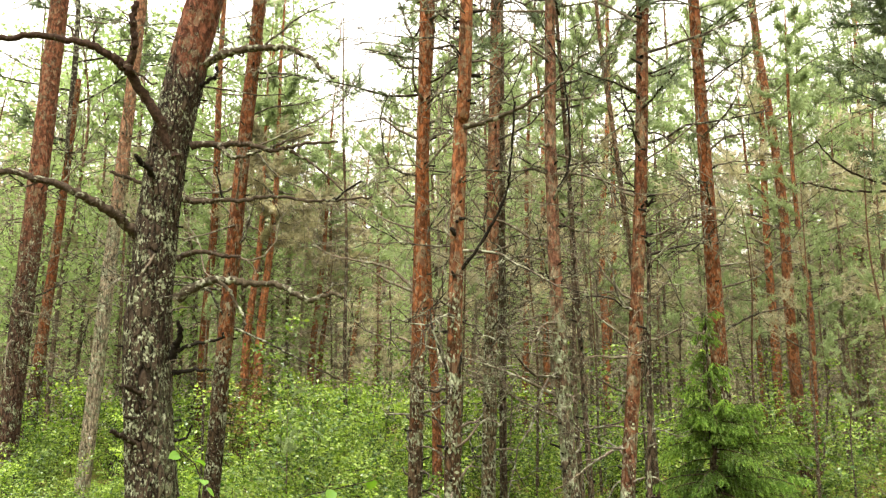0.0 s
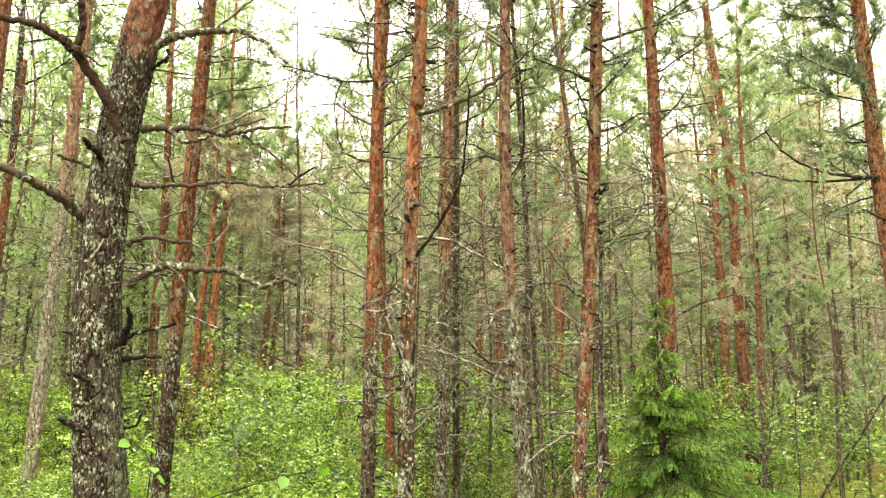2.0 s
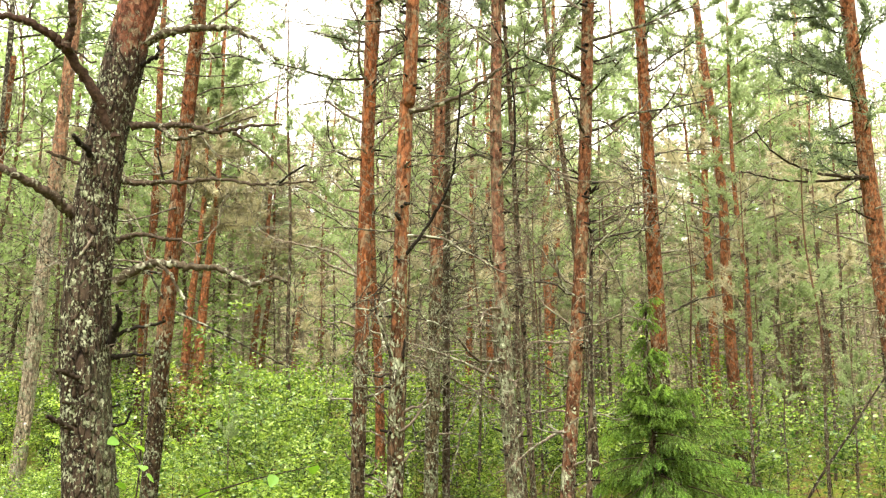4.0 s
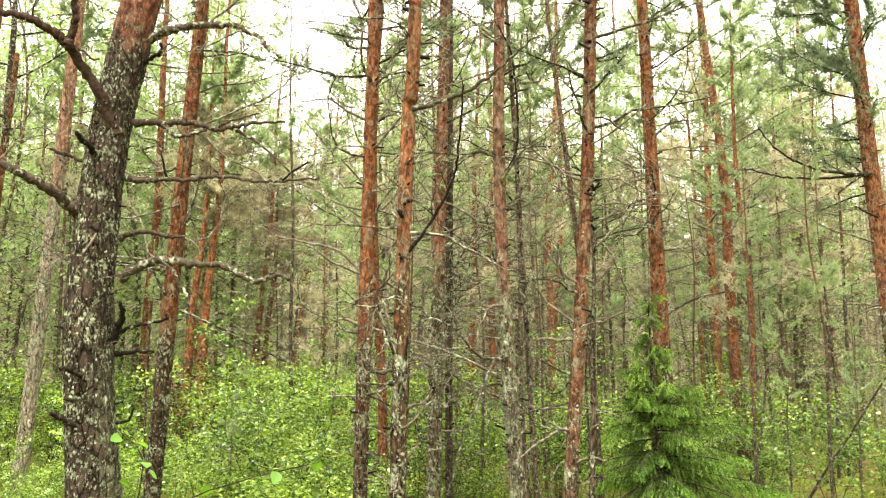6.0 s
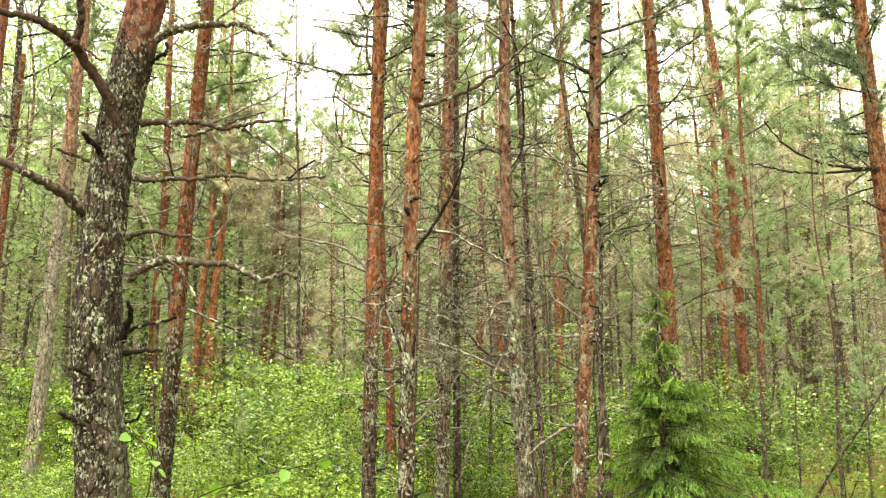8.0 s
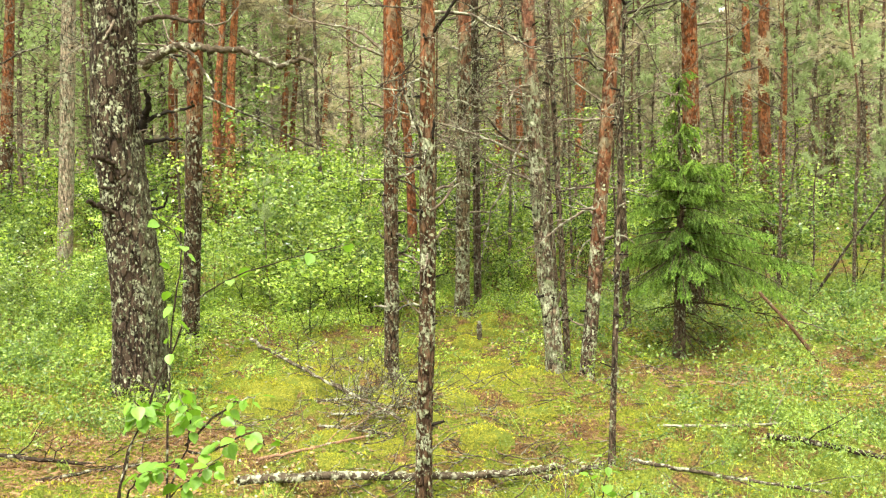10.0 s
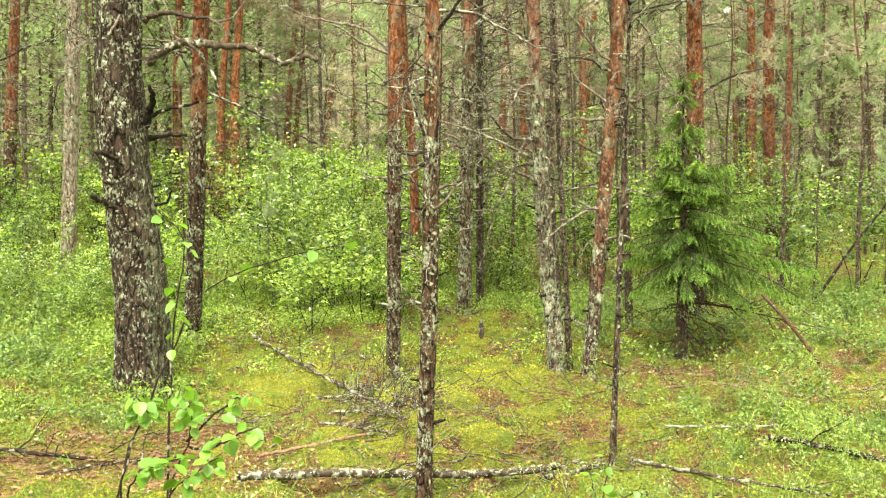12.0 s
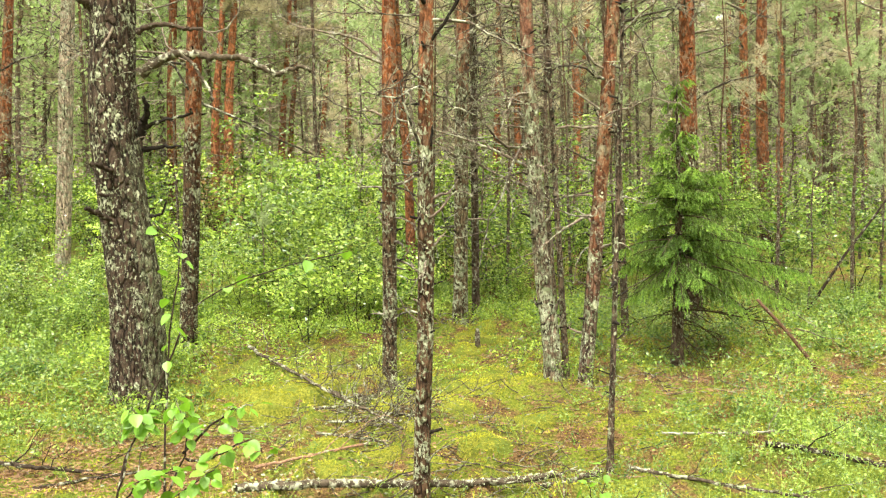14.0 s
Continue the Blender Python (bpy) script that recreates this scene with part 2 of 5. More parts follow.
def foliage(name, a, c, glow=0.35, rough=0.5, spec=0.35, tint=(1.25, 1.25, 0.7), bias=1.0):
    """Leaves and needles: hue varies from leaf to leaf, light passes through."""
    m, nt, b = nodes_of(name, rough, spec)
    geo = nt.nodes.new("ShaderNodeNewGeometry")
    co = nt.nodes.new("ShaderNodeTexCoord")
    patch = add_noise(nt, co.outputs["Object"], 1.7, 2)
    mixed = add_math(nt, "ADD", add_math(nt, "MULTIPLY", geo.outputs["Random Per Island"], 0.7), add_math(nt, "MULTIPLY", add_range(nt, patch, 0.3, 0.7), 0.3))
    if bias != 1.0:
        mixed = add_math(nt, "POWER", mixed, bias)
    col = add_mix(nt, mixed, a, c)
    info = nt.nodes.new("ShaderNodeObjectInfo")
    col = add_mix(nt, 1.0, col, add_range(nt, info.outputs["Random"], 0, 1, 0.8, 1.2), "MULTIPLY")
    nt.links.new(col, b.inputs["Base Color"])
    tr = nt.nodes.new("ShaderNodeBsdfTranslucent")
    nt.links.new(add_mix(nt, 1.0, col, tint, "MULTIPLY"), tr.inputs["Color"])
    mx = nt.nodes.new("ShaderNodeMixShader")
    mx.inputs[0].default_value = glow
    nt.links.new(b.outputs[0], mx.inputs[1])
    nt.links.new(tr.outputs[0], mx.inputs[2])
    nt.links.new(mx.outputs[0], nt.nodes["Material Output"].inputs["Surface"])
    return m


RUST, PALE = (0.178, 0.060, 0.021), (0.095, 0.068, 0.038)
BARK_OLD = bark("bark_old", (0.060, 0.041, 0.027), (0.165, 0.062, 0.034), 3.32, 3.62, 0.72, 26, 0.7, 0.6, 66, 0.8)
BARK_RED = bark("bark_red", (0.066, 0.044, 0.025), RUST, 0.9, 2.1, 0.9, 34)
BARK_MID = bark("bark_mid", (0.085, 0.050, 0.028), (0.195, 0.074, 0.030), 1.2, 2.4, 1.0, 34)
BARK_HIGH = bark("bark_high", PALE, (0.205, 0.083, 0.044), 1.7, 2.5, 1.3, 30)
BARK_PALE = bark("bark_pale", (0.135, 0.10, 0.065), (0.175, 0.080, 0.048), 1.4, 2.3, 1.5, 30)
BARK_FAR = bark("bark_far", (0.11, 0.058, 0.032), (0.27, 0.102, 0.042), 0.4, 1.6, 0.3, 26)
BARK_CREAM = bark("bark_cream", (0.32, 0.255, 0.175), (0.29, 0.145, 0.085), 2.6, 4.2, 0.95, 30)
BARK_STOUT = bark("bark_stout", (0.070, 0.040, 0.026), (0.165, 0.064, 0.034), 1.7, 4.0, 0.7, 28, 1.4)
BARK_WARM = bark("bark_warm", (0.09, 0.06, 0.04), (0.155, 0.060, 0.027), 0.3, 1.4, 1.2, 34)
BARK_THIN = bark("bark_thin", (0.115, 0.08, 0.052), (0.17, 0.09, 0.052), 2.0, 5.0, 0.6, 50)
DEAD = dead_wood("dead_wood", (0.118, 0.091, 0.066), 0.6, 0.72)
LIMB = dead_wood("limb_wood", (0.048, 0.034, 0.023), 0.25)
LIMB_RED = dead_wood("limb_wood_red", (0.036, 0.021, 0.014), 0.08)
DEAD_DARK = dead_wood("dead_wood_dark", (0.014, 0.011, 0.008), 0.08)
DEAD_BROWN = dead_wood("dead_wood_brown", (0.028, 0.02, 0.013), 0.25)
SPRUCE_WOOD = dead_wood("spruce_wood", (0.04, 0.028, 0.016), 0.0)
# grey-beige dry twigs, lightened so that the colour carries distant haze
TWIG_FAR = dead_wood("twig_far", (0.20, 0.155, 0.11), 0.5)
DEAD_MOSSY = dead_wood("dead_wood_mossy", (0.055, 0.042, 0.027), 0.6)
DEAD_WARM = dead_wood("dead_wood_warm", (0.085, 0.048, 0.028), 0.2)
DRY = dead_wood("dry_stem", (0.17, 0.10, 0.058), 0.3)
NEEDLE_PINE = foliage("needle_pine", (0.17, 0.22, 0.085), (0.39, 0.45, 0.235), 0.6, 0.4, 0.35, (1.08, 1.14, 1.0))
NEEDLE_BLUE = foliage("needle_blue", (0.09, 0.115, 0.065), (0.22, 0.26, 0.155), 0.45, 0.5, 0.35, (1.1, 1.2, 0.9))
# pale beige needles: the haze of distance is put into their colour
NEEDLE_HAZE = foliage("needle_grey", (0.30, 0.255, 0.16), (0.48, 0.435, 0.305), 0.5, 0.5, 0.3, (1.12, 1.15, 0.95))
NEEDLE_DARK = foliage("needle_dark", (0.085, 0.115, 0.055), (0.20, 0.24, 0.125), 0.5, 0.5, 0.35, (1.1, 1.2, 0.9))
NEEDLE_SPRUCE = foliage("needle_spruce", (0.050, 0.115, 0.014), (0.22, 0.33, 0.05), 0.46, bias=1.3)
NEEDLE_FRESH = foliage("needle_fresh", (0.10, 0.215, 0.03), (0.34, 0.49, 0.085), 0.5, bias=1.3)
LEAF_BIRCH = foliage("leaf_birch", (0.17, 0.235, 0.08), (0.36, 0.43, 0.20), 0.6, 0.35, 0.35, (1.1, 1.2, 0.92))
LEAF_BUSH = foliage("leaf_bush", (0.028, 0.08, 0.008), (0.45, 0.60, 0.10), 0.40, 0.24, 0.7, bias=1.45)
LEAF_LIGHT = foliage("leaf_light", (0.035, 0.10, 0.010), (0.50, 0.65, 0.11), 0.43, 0.24, 0.75, bias=1.3)
LEAF_DEEP = foliage("leaf_deep", (0.03, 0.08, 0.014), (0.39, 0.52, 0.105), 0.36, 0.25, 0.6, bias=1.6)
LEAF_BIG = foliage("leaf_big", (0.055, 0.15, 0.012), (0.19, 0.35, 0.035), 0.42, 0.38)
LEAF_LOW = foliage("leaf_low", (0.028, 0.07, 0.009), (0.34, 0.45, 0.062), 0.38, 0.36, 0.35, bias=1.6)
LEAF_COOL_SHADE = foliage("leaf_cool", (0.022, 0.062, 0.010), (0.27, 0.37, 0.065), 0.34, 0.32, 0.45, bias=1.5)
BLADE = foliage("grass_blade", (0.12, 0.17, 0.022), (0.36, 0.34, 0.085), 0.35, 0.6, 0.12)
LITTER = foliage("leaf_litter", (0.08, 0.042, 0.018), (0.42, 0.28, 0.13), 0.1, 0.7, 0.12)
NEEDLE_DEAD = foliage("needle_dead", (0.11, 0.055, 0.024), (0.33, 0.19, 0.085), 0.1, 0.6)
MOSS = foliage("moss", (0.12, 0.14, 0.011), (0.45, 0.435, 0.042), 0.3, 0.8, 0.1)
LICHEN = foliage("lichen", (0.15, 0.17, 0.085), (0.39, 0.41, 0.28), 0.05, 0.9, 0.1)


def forest_floor():
    m, nt, b = nodes_of("forest_floor", 0.95, 0.04)
    co = nt.nodes.new("ShaderNodeTexCoord").outputs["Object"]
    big, mid, fine = add_noise(nt, co, 1.6, 4), add_noise(nt, co, 4.5, 5, 0.65), add_noise(nt, co, 70, 6, 0.75)
    moss = add_mix(nt, add_range(nt, fine, 0.3, 0.7), (0.06, 0.085, 0.010), (0.31, 0.34, 0.045))
    litter = add_mix(nt, add_range(nt, fine, 0.35, 0.7), (0.065, 0.038, 0.017), (0.31, 0.185, 0.08))
    green = add_mix(nt, add_range(nt, fine, 0.3, 0.7), (0.05, 0.075, 0.010), (0.25, 0.31, 0.05))
    col = add_mix(nt, add_range(nt, big, 0.36, 0.62), moss, green)
    col = add_mix(nt, add_range(nt, mid, 0.455, 0.61), col, litter)
    nt.links.new(col, b.inputs["Base Color"])
    add_bump(nt, b, add_math(nt, "ADD", fine, mid), 1.0, 0.05)
    return m


def moss_body():
    m, nt, b = nodes_of("moss_body", 0.95, 0.1)
    co = nt.nodes.new("ShaderNodeNewGeometry").outputs["Position"]
    fine, mid = add_noise(nt, co, 90, 5, 0.75), add_noise(nt, co, 9, 3)
    col = add_mix(nt, add_range(nt, fine, 0.32, 0.68), (0.07, 0.085, 0.01), (0.31, 0.31, 0.04))
    col = add_mix(nt, add_range(nt, mid, 0.45, 0.7), col, (0.13, 0.16, 0.025))
    nt.links.new(col, b.inputs["Base Color"])
    add_bump(nt, b, add_math(nt, "ADD", fine, mid), 1.0, 0.03)
    return m


MOSS_BODY = moss_body()
FLOOR = forest_floor()

# ---- the forest floor: one sheet to the horizon ----
def graded(lo, hi, step, reach):
    inner = np.arange(lo, hi, step)
    grow, s, out = hi, step, []
    while grow < reach:
        s *= 1.22
        grow += s
        out.append(grow)
    down, s, back = lo, step, []
    while down > -reach:
        s *= 1.22
        down -= s
        back.append(down)
    return np.array(back[::-1] + list(inner) + out)


def build_ground():
    xs, ys = graded(-4.2, 4.2, 0.045, 320), graded(2.6, 8.6, 0.045, 320)
    x, y = np.meshgrid(xs, ys)
    v = np.stack([x, y, ground_z(x, y)], -1).reshape(-1, 3)
    nx, ny = len(xs), len(ys)
    i = (np.arange(ny - 1)[:, None] * nx + np.arange(nx - 1)[None]).ravel()
    g = Geo()
    g.add(v, np.stack([i, i + 1, i + nx + 1, i + nx], -1))
    tagged(part("ground", g, FLOOR), "mossy forest floor with brown needle litter and low hummocks", "ground", kind="structure")


build_ground()


# ---- pines ----
def wiggly(p0, way, length, n, droop, bend, r):
    """A crooked path from p0 along way."""
    way = unit(way)
    pts, d = [np.asarray(p0, float)], way.copy()
    for _ in range(n - 1):
        d = unit(d + bend * r.normal(size=3) + np.array([0, 0, droop]))
        pts.append(pts[-1] + d * length / (n - 1))
    return np.array(pts)


def dead_branch(geo, p0, way, length, rad, r, twigs=5, droop=-0.02, bend=0.16, k=5, fine=2, mat=0):
    """A bare branch with forked side twigs."""
    n = 8
    pts = wiggly(p0, way, length, n, droop, bend, r)
    tube(geo, pts, rad * np.linspace(1, 0.25, n), k, mat)
    for _ in range(twigs):
        s = r.uniform(0.25, 0.95)
        i = min(int(s * (n - 1)), n - 2)
        p = pts[i] + (pts[i + 1] - pts[i]) * (s * (n - 1) - i)
        d = unit(pts[i + 1] - pts[i])
        side = unit(np.cross(d, r.normal(size=3)))
        tl = length * r.uniform(0.18, 0.5) * (1.1 - 0.5 * s)
        tp = wiggly(p, d * 0.8 + side * r.uniform(0.5, 1.1), tl, 4, 0.02, bend * 1.3, r)
        tube(geo, tp, rad * 0.42 * np.linspace(1, 0.35, 4), 3, mat)
        for _ in range(fine):
            q = tp[r.integers(1, 4)]
            e = unit(np.cross(unit(tp[-1] - tp[0]), r.normal(size=3)))
            fp = wiggly(q, unit(tp[-1] - tp[0]) * 0.7 + e * 0.8, tl * r.uniform(0.25, 0.5), 3, 0, bend, r)
            tube(geo, fp, rad * 0.22 * np.array([1, 0.8, 0.4]), 3, mat)
    return pts


def trunk_geo(ctrl, rings, k, amp=0.04, seed=0, plates=0.0, flare=0.35, offset=(0, 0, 0)):
    """A trunk through (x, y, z, radius) control points."""
    c = np.asarray(ctrl, float)
    path = spline(c, rings)
    pts, rad = path[:, :3] - np.asarray(offset), path[:, 3].copy()
    h = pts[:, 2] - pts[0, 2]
    rad *= 1 + flare * np.exp(-h / 0.13)

    def rough(a, i):
        z = h[i]
        s = a * rad[i] * 1.0
        out = 1 + amp * lattice(np.cos(a) * 1.6 + 7, z * 3.0 + np.sin(a) * 1.6, seed) + 0.5 * amp * lattice(np.cos(a) * 5, z * 9 + np.sin(a) * 5, seed + 1)
        if plates:
            w = lattice(s * 28, z * 9, seed + 3) * 0.5
            e = np.abs(lattice(s * 36 + w, z * 11 + w, seed + 4))
            out = out + plates * (np.clip(e * 3.2, 0, 1) - 0.6) + plates * 0.5 * lattice(s * 110, z * 70, seed + 5)
            out = out + 0.12 * np.exp(-z / 0.25) * np.cos(a * 4 + seed)
        return out

    g = Geo()
    tube(g, pts, rad, k, 0, rough)
    return g, pts, rad


def lichen_flakes(pts, rad, z0, z1, count, size, r):
    """Small crumpled lichen pads on a trunk."""
    g = Geo()
    z = z0 + (z1 - z0) * r.random(count) ** 1.2
    a = r.uniform(0, 2 * np.pi, count)
    zz = pts[:, 2]
    c = np.stack([np.interp(z, zz, pts[:, 0]), np.interp(z, zz, pts[:, 1]), z], -1)
    keep = 0.45 * lattice(a * 1.7, z * 4.5, 31) + 0.5 * lattice(a * 5, z * 13, 32) + 0.4 * lattice(a * 14, z * 40, 33) > 0.12
    c, a, z = c[keep], a[keep], z[keep]
    n = np.stack([np.cos(a), np.sin(a), np.zeros_like(a)], -1)
    rr = np.interp(z, zz, rad)[:, None]
    t = np.stack([-np.sin(a), np.cos(a), np.zeros_like(a)], -1)
    up = np.array([0, 0, 1.0])
    s = size * np.minimum(r.lognormal(-0.1, 0.6, len(a)), 1.8)[:, None]
    mid = c + n * (rr * 1.01 + s * 0.14)
    ring = []
    for j in range(6):
        w = j * np.pi / 3
        ring.append(c + n * (rr * 0.99) + (t * np.cos(w) + up * np.sin(w)) * s * r.uniform(0.25, 1.6, (len(a), 1)) + n * s * r.uniform(-0.1, 0.25, (len(a), 1)))
    v = np.stack([mid] + ring, 1)
    i = np.arange(len(a))[:, None] * 7
    f = np.concatenate([i + [0, j + 1, (j + 1) % 6 + 1] for j in range(6)])
    g.add(v.reshape(-1, 3), f, 0, True)
    return g


def needle_sprays(geo, tips, ways, r, per=16, length=0.085, width=0.011, mat=1):
    """Tufts of needles round each twig end."""
    n = len(tips)
    base = np.repeat(tips, per, 0) - np.repeat(unit(ways), per, 0) * r.uniform(0, 0.14, (n * per, 1))
    blades(geo, base, np.repeat(unit(ways), per, 0) * 0.75, length * r.uniform(0.7, 1.2, n * per), np.full(n * per, width), mat, 0.62, r)


def live_branch(geo, p0, way, length, rad, r, sprays=18, droop=0.03, per=16, nl=0.085, nw=0.011, woody=True, needles=None, slot=1):
    n = 7
    pts = wiggly(p0, way, length, n, droop, 0.13, r)
    tube(geo, pts, rad * np.linspace(1, 0.25, n), 4)
    tips, ways = [], []
    for _ in range(sprays):
        s = r.uniform(0.3, 1.0)
        i = min(int(s * (n - 1)), n - 2)
        p = pts[i] + (pts[i + 1] - pts[i]) * (s * (n - 1) - i)
        d = unit(pts[i + 1] - pts[i])
        side = unit(np.cross(d, r.normal(size=3)))
        tl = length * r.uniform(0.12, 0.34)
        tp = wiggly(p, d + side * r.uniform(0.4, 1.1) + np.array([0, 0, 0.25]), tl, 3, 0.05, 0.12, r)
        if woody:
            tube(geo, tp, rad * 0.3 * np.array([1, 0.7, 0.4]), 3)
        for q in (tp[-1], tp[1]):
            tips.append(q)
            ways.append(tp[-1] - tp[0])
    needle_sprays(needles or geo, np.array(tips), np.array(ways), r, per, nl, nw, 0 if needles else slot)


def crown_geo(r, height=5.0, reach=1.5, count=30, sprays=14, per=13, nl=0.1, nw=0.016):
    """An open pine crown on its leader, from z = 0 upward."""
    g = Geo()
    tube(g, wiggly((0, 0, -0.1), (0, 0, 1), height + 0.1, 8, 0.3, 0.03, r), 0.05 * np.linspace(1, 0.15, 8), 5)
    for i in range(count):
        s = (i + r.random()) / count
        z = s * height * 0.97
        a = i * 2.4 + r.normal(0, 0.3)
        ln = reach * (0.45 + 0.8 * np.sin(np.pi * min(1, 0.25 + 0.8 * s))) * (1 - s) ** 0.35 * r.uniform(0.7, 1.15)
        live_branch(g, (0, 0, z), (np.cos(a), np.sin(a), r.uniform(-0.1, 0.35) + 0.5 * s), max(ln, 0.3), 0.016 * (1.2 - s), r, sprays, 0.04, per, nl, nw)
    return g


CROWN_MESHES = []
for seed in range(4):
    cr = np.random.default_rng(100 + seed)
    CROWN_MESHES.append(crown_geo(cr, count=18, sprays=8, per=9, nl=0.14, nw=0.03).mesh("crown", [DEAD, NEEDLE_PINE if seed % 2 else NEEDLE_DARK]))


def whorl_branches(tree, pts, rad, z0, z1, r, step=0.3, length=(0.35, 0.9), thick=0.008, mat=DEAD, twigs=5, fine=2, lift=0.25, sides=None):
    """Dead branches in whorls up the trunk, each a part of the tree."""
    z = z0
    zz = pts[:, 2]
    while z < z1:
        for _ in range(r.integers(1, 5)):
            zb = z + r.normal(0, 0.04)
            a = r.uniform(0, 2 * np.pi)
            c = np.array([np.interp(zb, zz, pts[:, 0]), np.interp(zb, zz, pts[:, 1]), zb])
            way = np.array([np.cos(a), np.sin(a), r.normal(lift, 0.25)])
            g = Geo()
            ln = r.uniform(*length) * (0.45 if r.random() < 0.3 else 1.0) * min(1.0, max(0.22, (zb - 0.5) / 1.3))
            path = dead_branch(g, c + way * np.array([1, 1, 0]) * np.interp(zb, zz, rad) * 0.7, way, ln, thick * r.uniform(0.6, 1.3), r, int(twigs * ln / 0.6) + 1, 0.0, 0.26, 4, fine)
            m = int(20 * ln)
            if m:
                u = r.uniform(0.3, len(path) - 1.01, m)
                k = u.astype(int)
                q = path[k] + (path[k + 1] - path[k]) * (u - k)[:, None] + r.normal(0, 0.006, (m, 3))
                leaves(g, q, r.normal(size=(m, 3)), r.uniform(0.007, 0.016, m), 1, 0.9, r)
            part("branch", g, [mat, LICHEN], tree)
        z += step * r.uniform(0.7, 1.3)


def pine(x, y, ctrl, material, label, seed, rings=70, k=14, dead=(0.8, 5.0), length=(0.35, 0.9), thick=0.009, step=0.3, twigs=6, flakes=320, crown_at=6.5, height=7.5, plates=0.0, branch_mat=DEAD, fine=2, amp=0.05, knots=34, flake=0.0048):
    """A pine set out by hand. ctrl: (x, z, radius) up the trunk; y is its distance ahead."""
    r = np.random.default_rng(seed)
    z0 = gz(x, y)
    tree = thing("pine_tree", (x, y, z0), label, "pine tree", "pines")
    c = [(cx, y + r.normal(0, 0.015), cz, cr) for cx, cz, cr in ctrl]
    g, pts, rad = trunk_geo(c, rings, k, amp, seed, plates, 0.3, (x, y, z0))
    part("trunk", g, material, tree)
    for _ in range(knots):
        zb = r.uniform(0.3, 4.2)
        a = r.uniform(0, 2 * np.pi)
        c = np.array([np.interp(zb, pts[:, 2], pts[:, 0]), np.interp(zb, pts[:, 2], pts[:, 1]), zb])
        n = np.array([np.cos(a), np.sin(a), r.normal(0.2, 0.2)])
        rb = np.interp(zb, pts[:, 2], rad)
        sr0 = r.uniform(0.004, 0.009)
        g = Geo()
        tube(g, [c + n * rb * 0.6, c + n * (rb + 0.006), c + n * (rb + r.uniform(0.015, 0.06))], np.array([1.6, 1.0, 0.7]) * sr0, 6)
        part("branch_stub", g, DEAD_DARK, tree)
    whorl_branches(tree, pts, rad, dead[0], dead[1], r, step, length, thick, branch_mat, twigs, fine)
    if flakes:
        tagged(part("lichen", lichen_flakes(pts, rad, 0.05, 2.6, int(1.4 * flakes), flake, r), LICHEN, tree, "pale grey-green lichen"), kind="stuff")
    if crown_at:
        cr = part("crown", CROWN_MESHES[seed % 4], None, tree)
        cr.location = (float(np.interp(crown_at - z0, pts[:, 2], pts[:, 0])), float(np.interp(crown_at - z0, pts[:, 2], pts[:, 1])), crown_at - z0)
        cr.rotation_euler = (0, 0, seed)
    return tree, z0


def straight(x, z0, lean, r0, r1, top=7.6, bow=0.0):
    """Control points of a leaning trunk."""
    out = []
    for s in (0, 0.12, 0.35, 0.6, 1.0):
        z = z0 - 0.12 + s * (top - z0 + 0.12)
        out.append((x + lean * (z - z0) + bow * np.sin(np.pi * min(1, s * 1.6)), z, r0 + (r1 - r0) * s))
    return out


def limb(tree, base, pts, r0, r1, mat, seed, twigs=4, fine=2, twig_len=0.25):
    """A thick bare limb through world points."""
    r = np.random.default_rng(seed)
    n = 6 * len(pts)
    path = spline(pts, n) - np.asarray(base)
    path[1:] += 0.25 * min(r0, 0.02) * r.normal(size=(n - 1, 3))
    rad = np.linspace(r0, r1, n) * (1 + 0.35 * np.exp(-np.arange(n) / 1.5))
    g = Geo()
    tube(g, path, rad, 10, 0, lambda a, i: 1 + 0.16 * lattice(np.cos(a) * 2 + 3, i * 0.7 + np.sin(a) * 2, seed))
    for _ in range(twigs):
        i = r.integers(n // 3, n - 1)
        d = unit(path[i] - path[i - 1])
        dead_branch(g, path[i], d * 0.8 + 0.8 * unit(np.cross(d, r.normal(size=3))), twig_len * r.uniform(0.4, 1.2), max(r1 * 0.5, 0.0025), r, 2, 0, 0.2, 4, fine)
    return part("branch", g, mat, tree)


def flat_limb(tree, base, y, pts, r0, r1, mat, seed, depth=0.0, twigs=4, fine=2, twig_len=0.25):
    """A limb given by (x, z) along it; depth: how far its end comes nearer."""
    return limb(tree, base, [(px, y - depth * i / (len(pts) - 1), pz) for i, (px, pz) in enumerate(pts)], r0, r1, mat, seed, twigs, fine, twig_len)


def boughs(tree, base, lean, z0, z1, count, reach, seed, mat, toward=None, per=16, spray=16):
    """Needled boughs low in a crown, each with its needles."""
    for i in range(count):
        r = np.random.default_rng(seed + i)
        z = z0 + (z1 - z0) * (i + r.random()) / count
        a = r.uniform(0, 2 * math.pi) if toward is None else toward + r.normal(0, 0.9)
        g, leaf_geo = Geo(), Geo()
        ln = r.uniform(*reach)
        live_branch(g, (lean * (z - base[2]), 0, z - base[2]), (math.cos(a), math.sin(a), r.uniform(-0.1, 0.45)), ln, 0.010, r, int(spray * ln) + 3, 0.03, per, 0.07, 0.011, True, leaf_geo)
        bough = part("bough", g, DEAD_BROWN, tree)
        tagged(part("needles", leaf_geo, mat, bough, "dark blue-green pine needles"), kind="stuff")


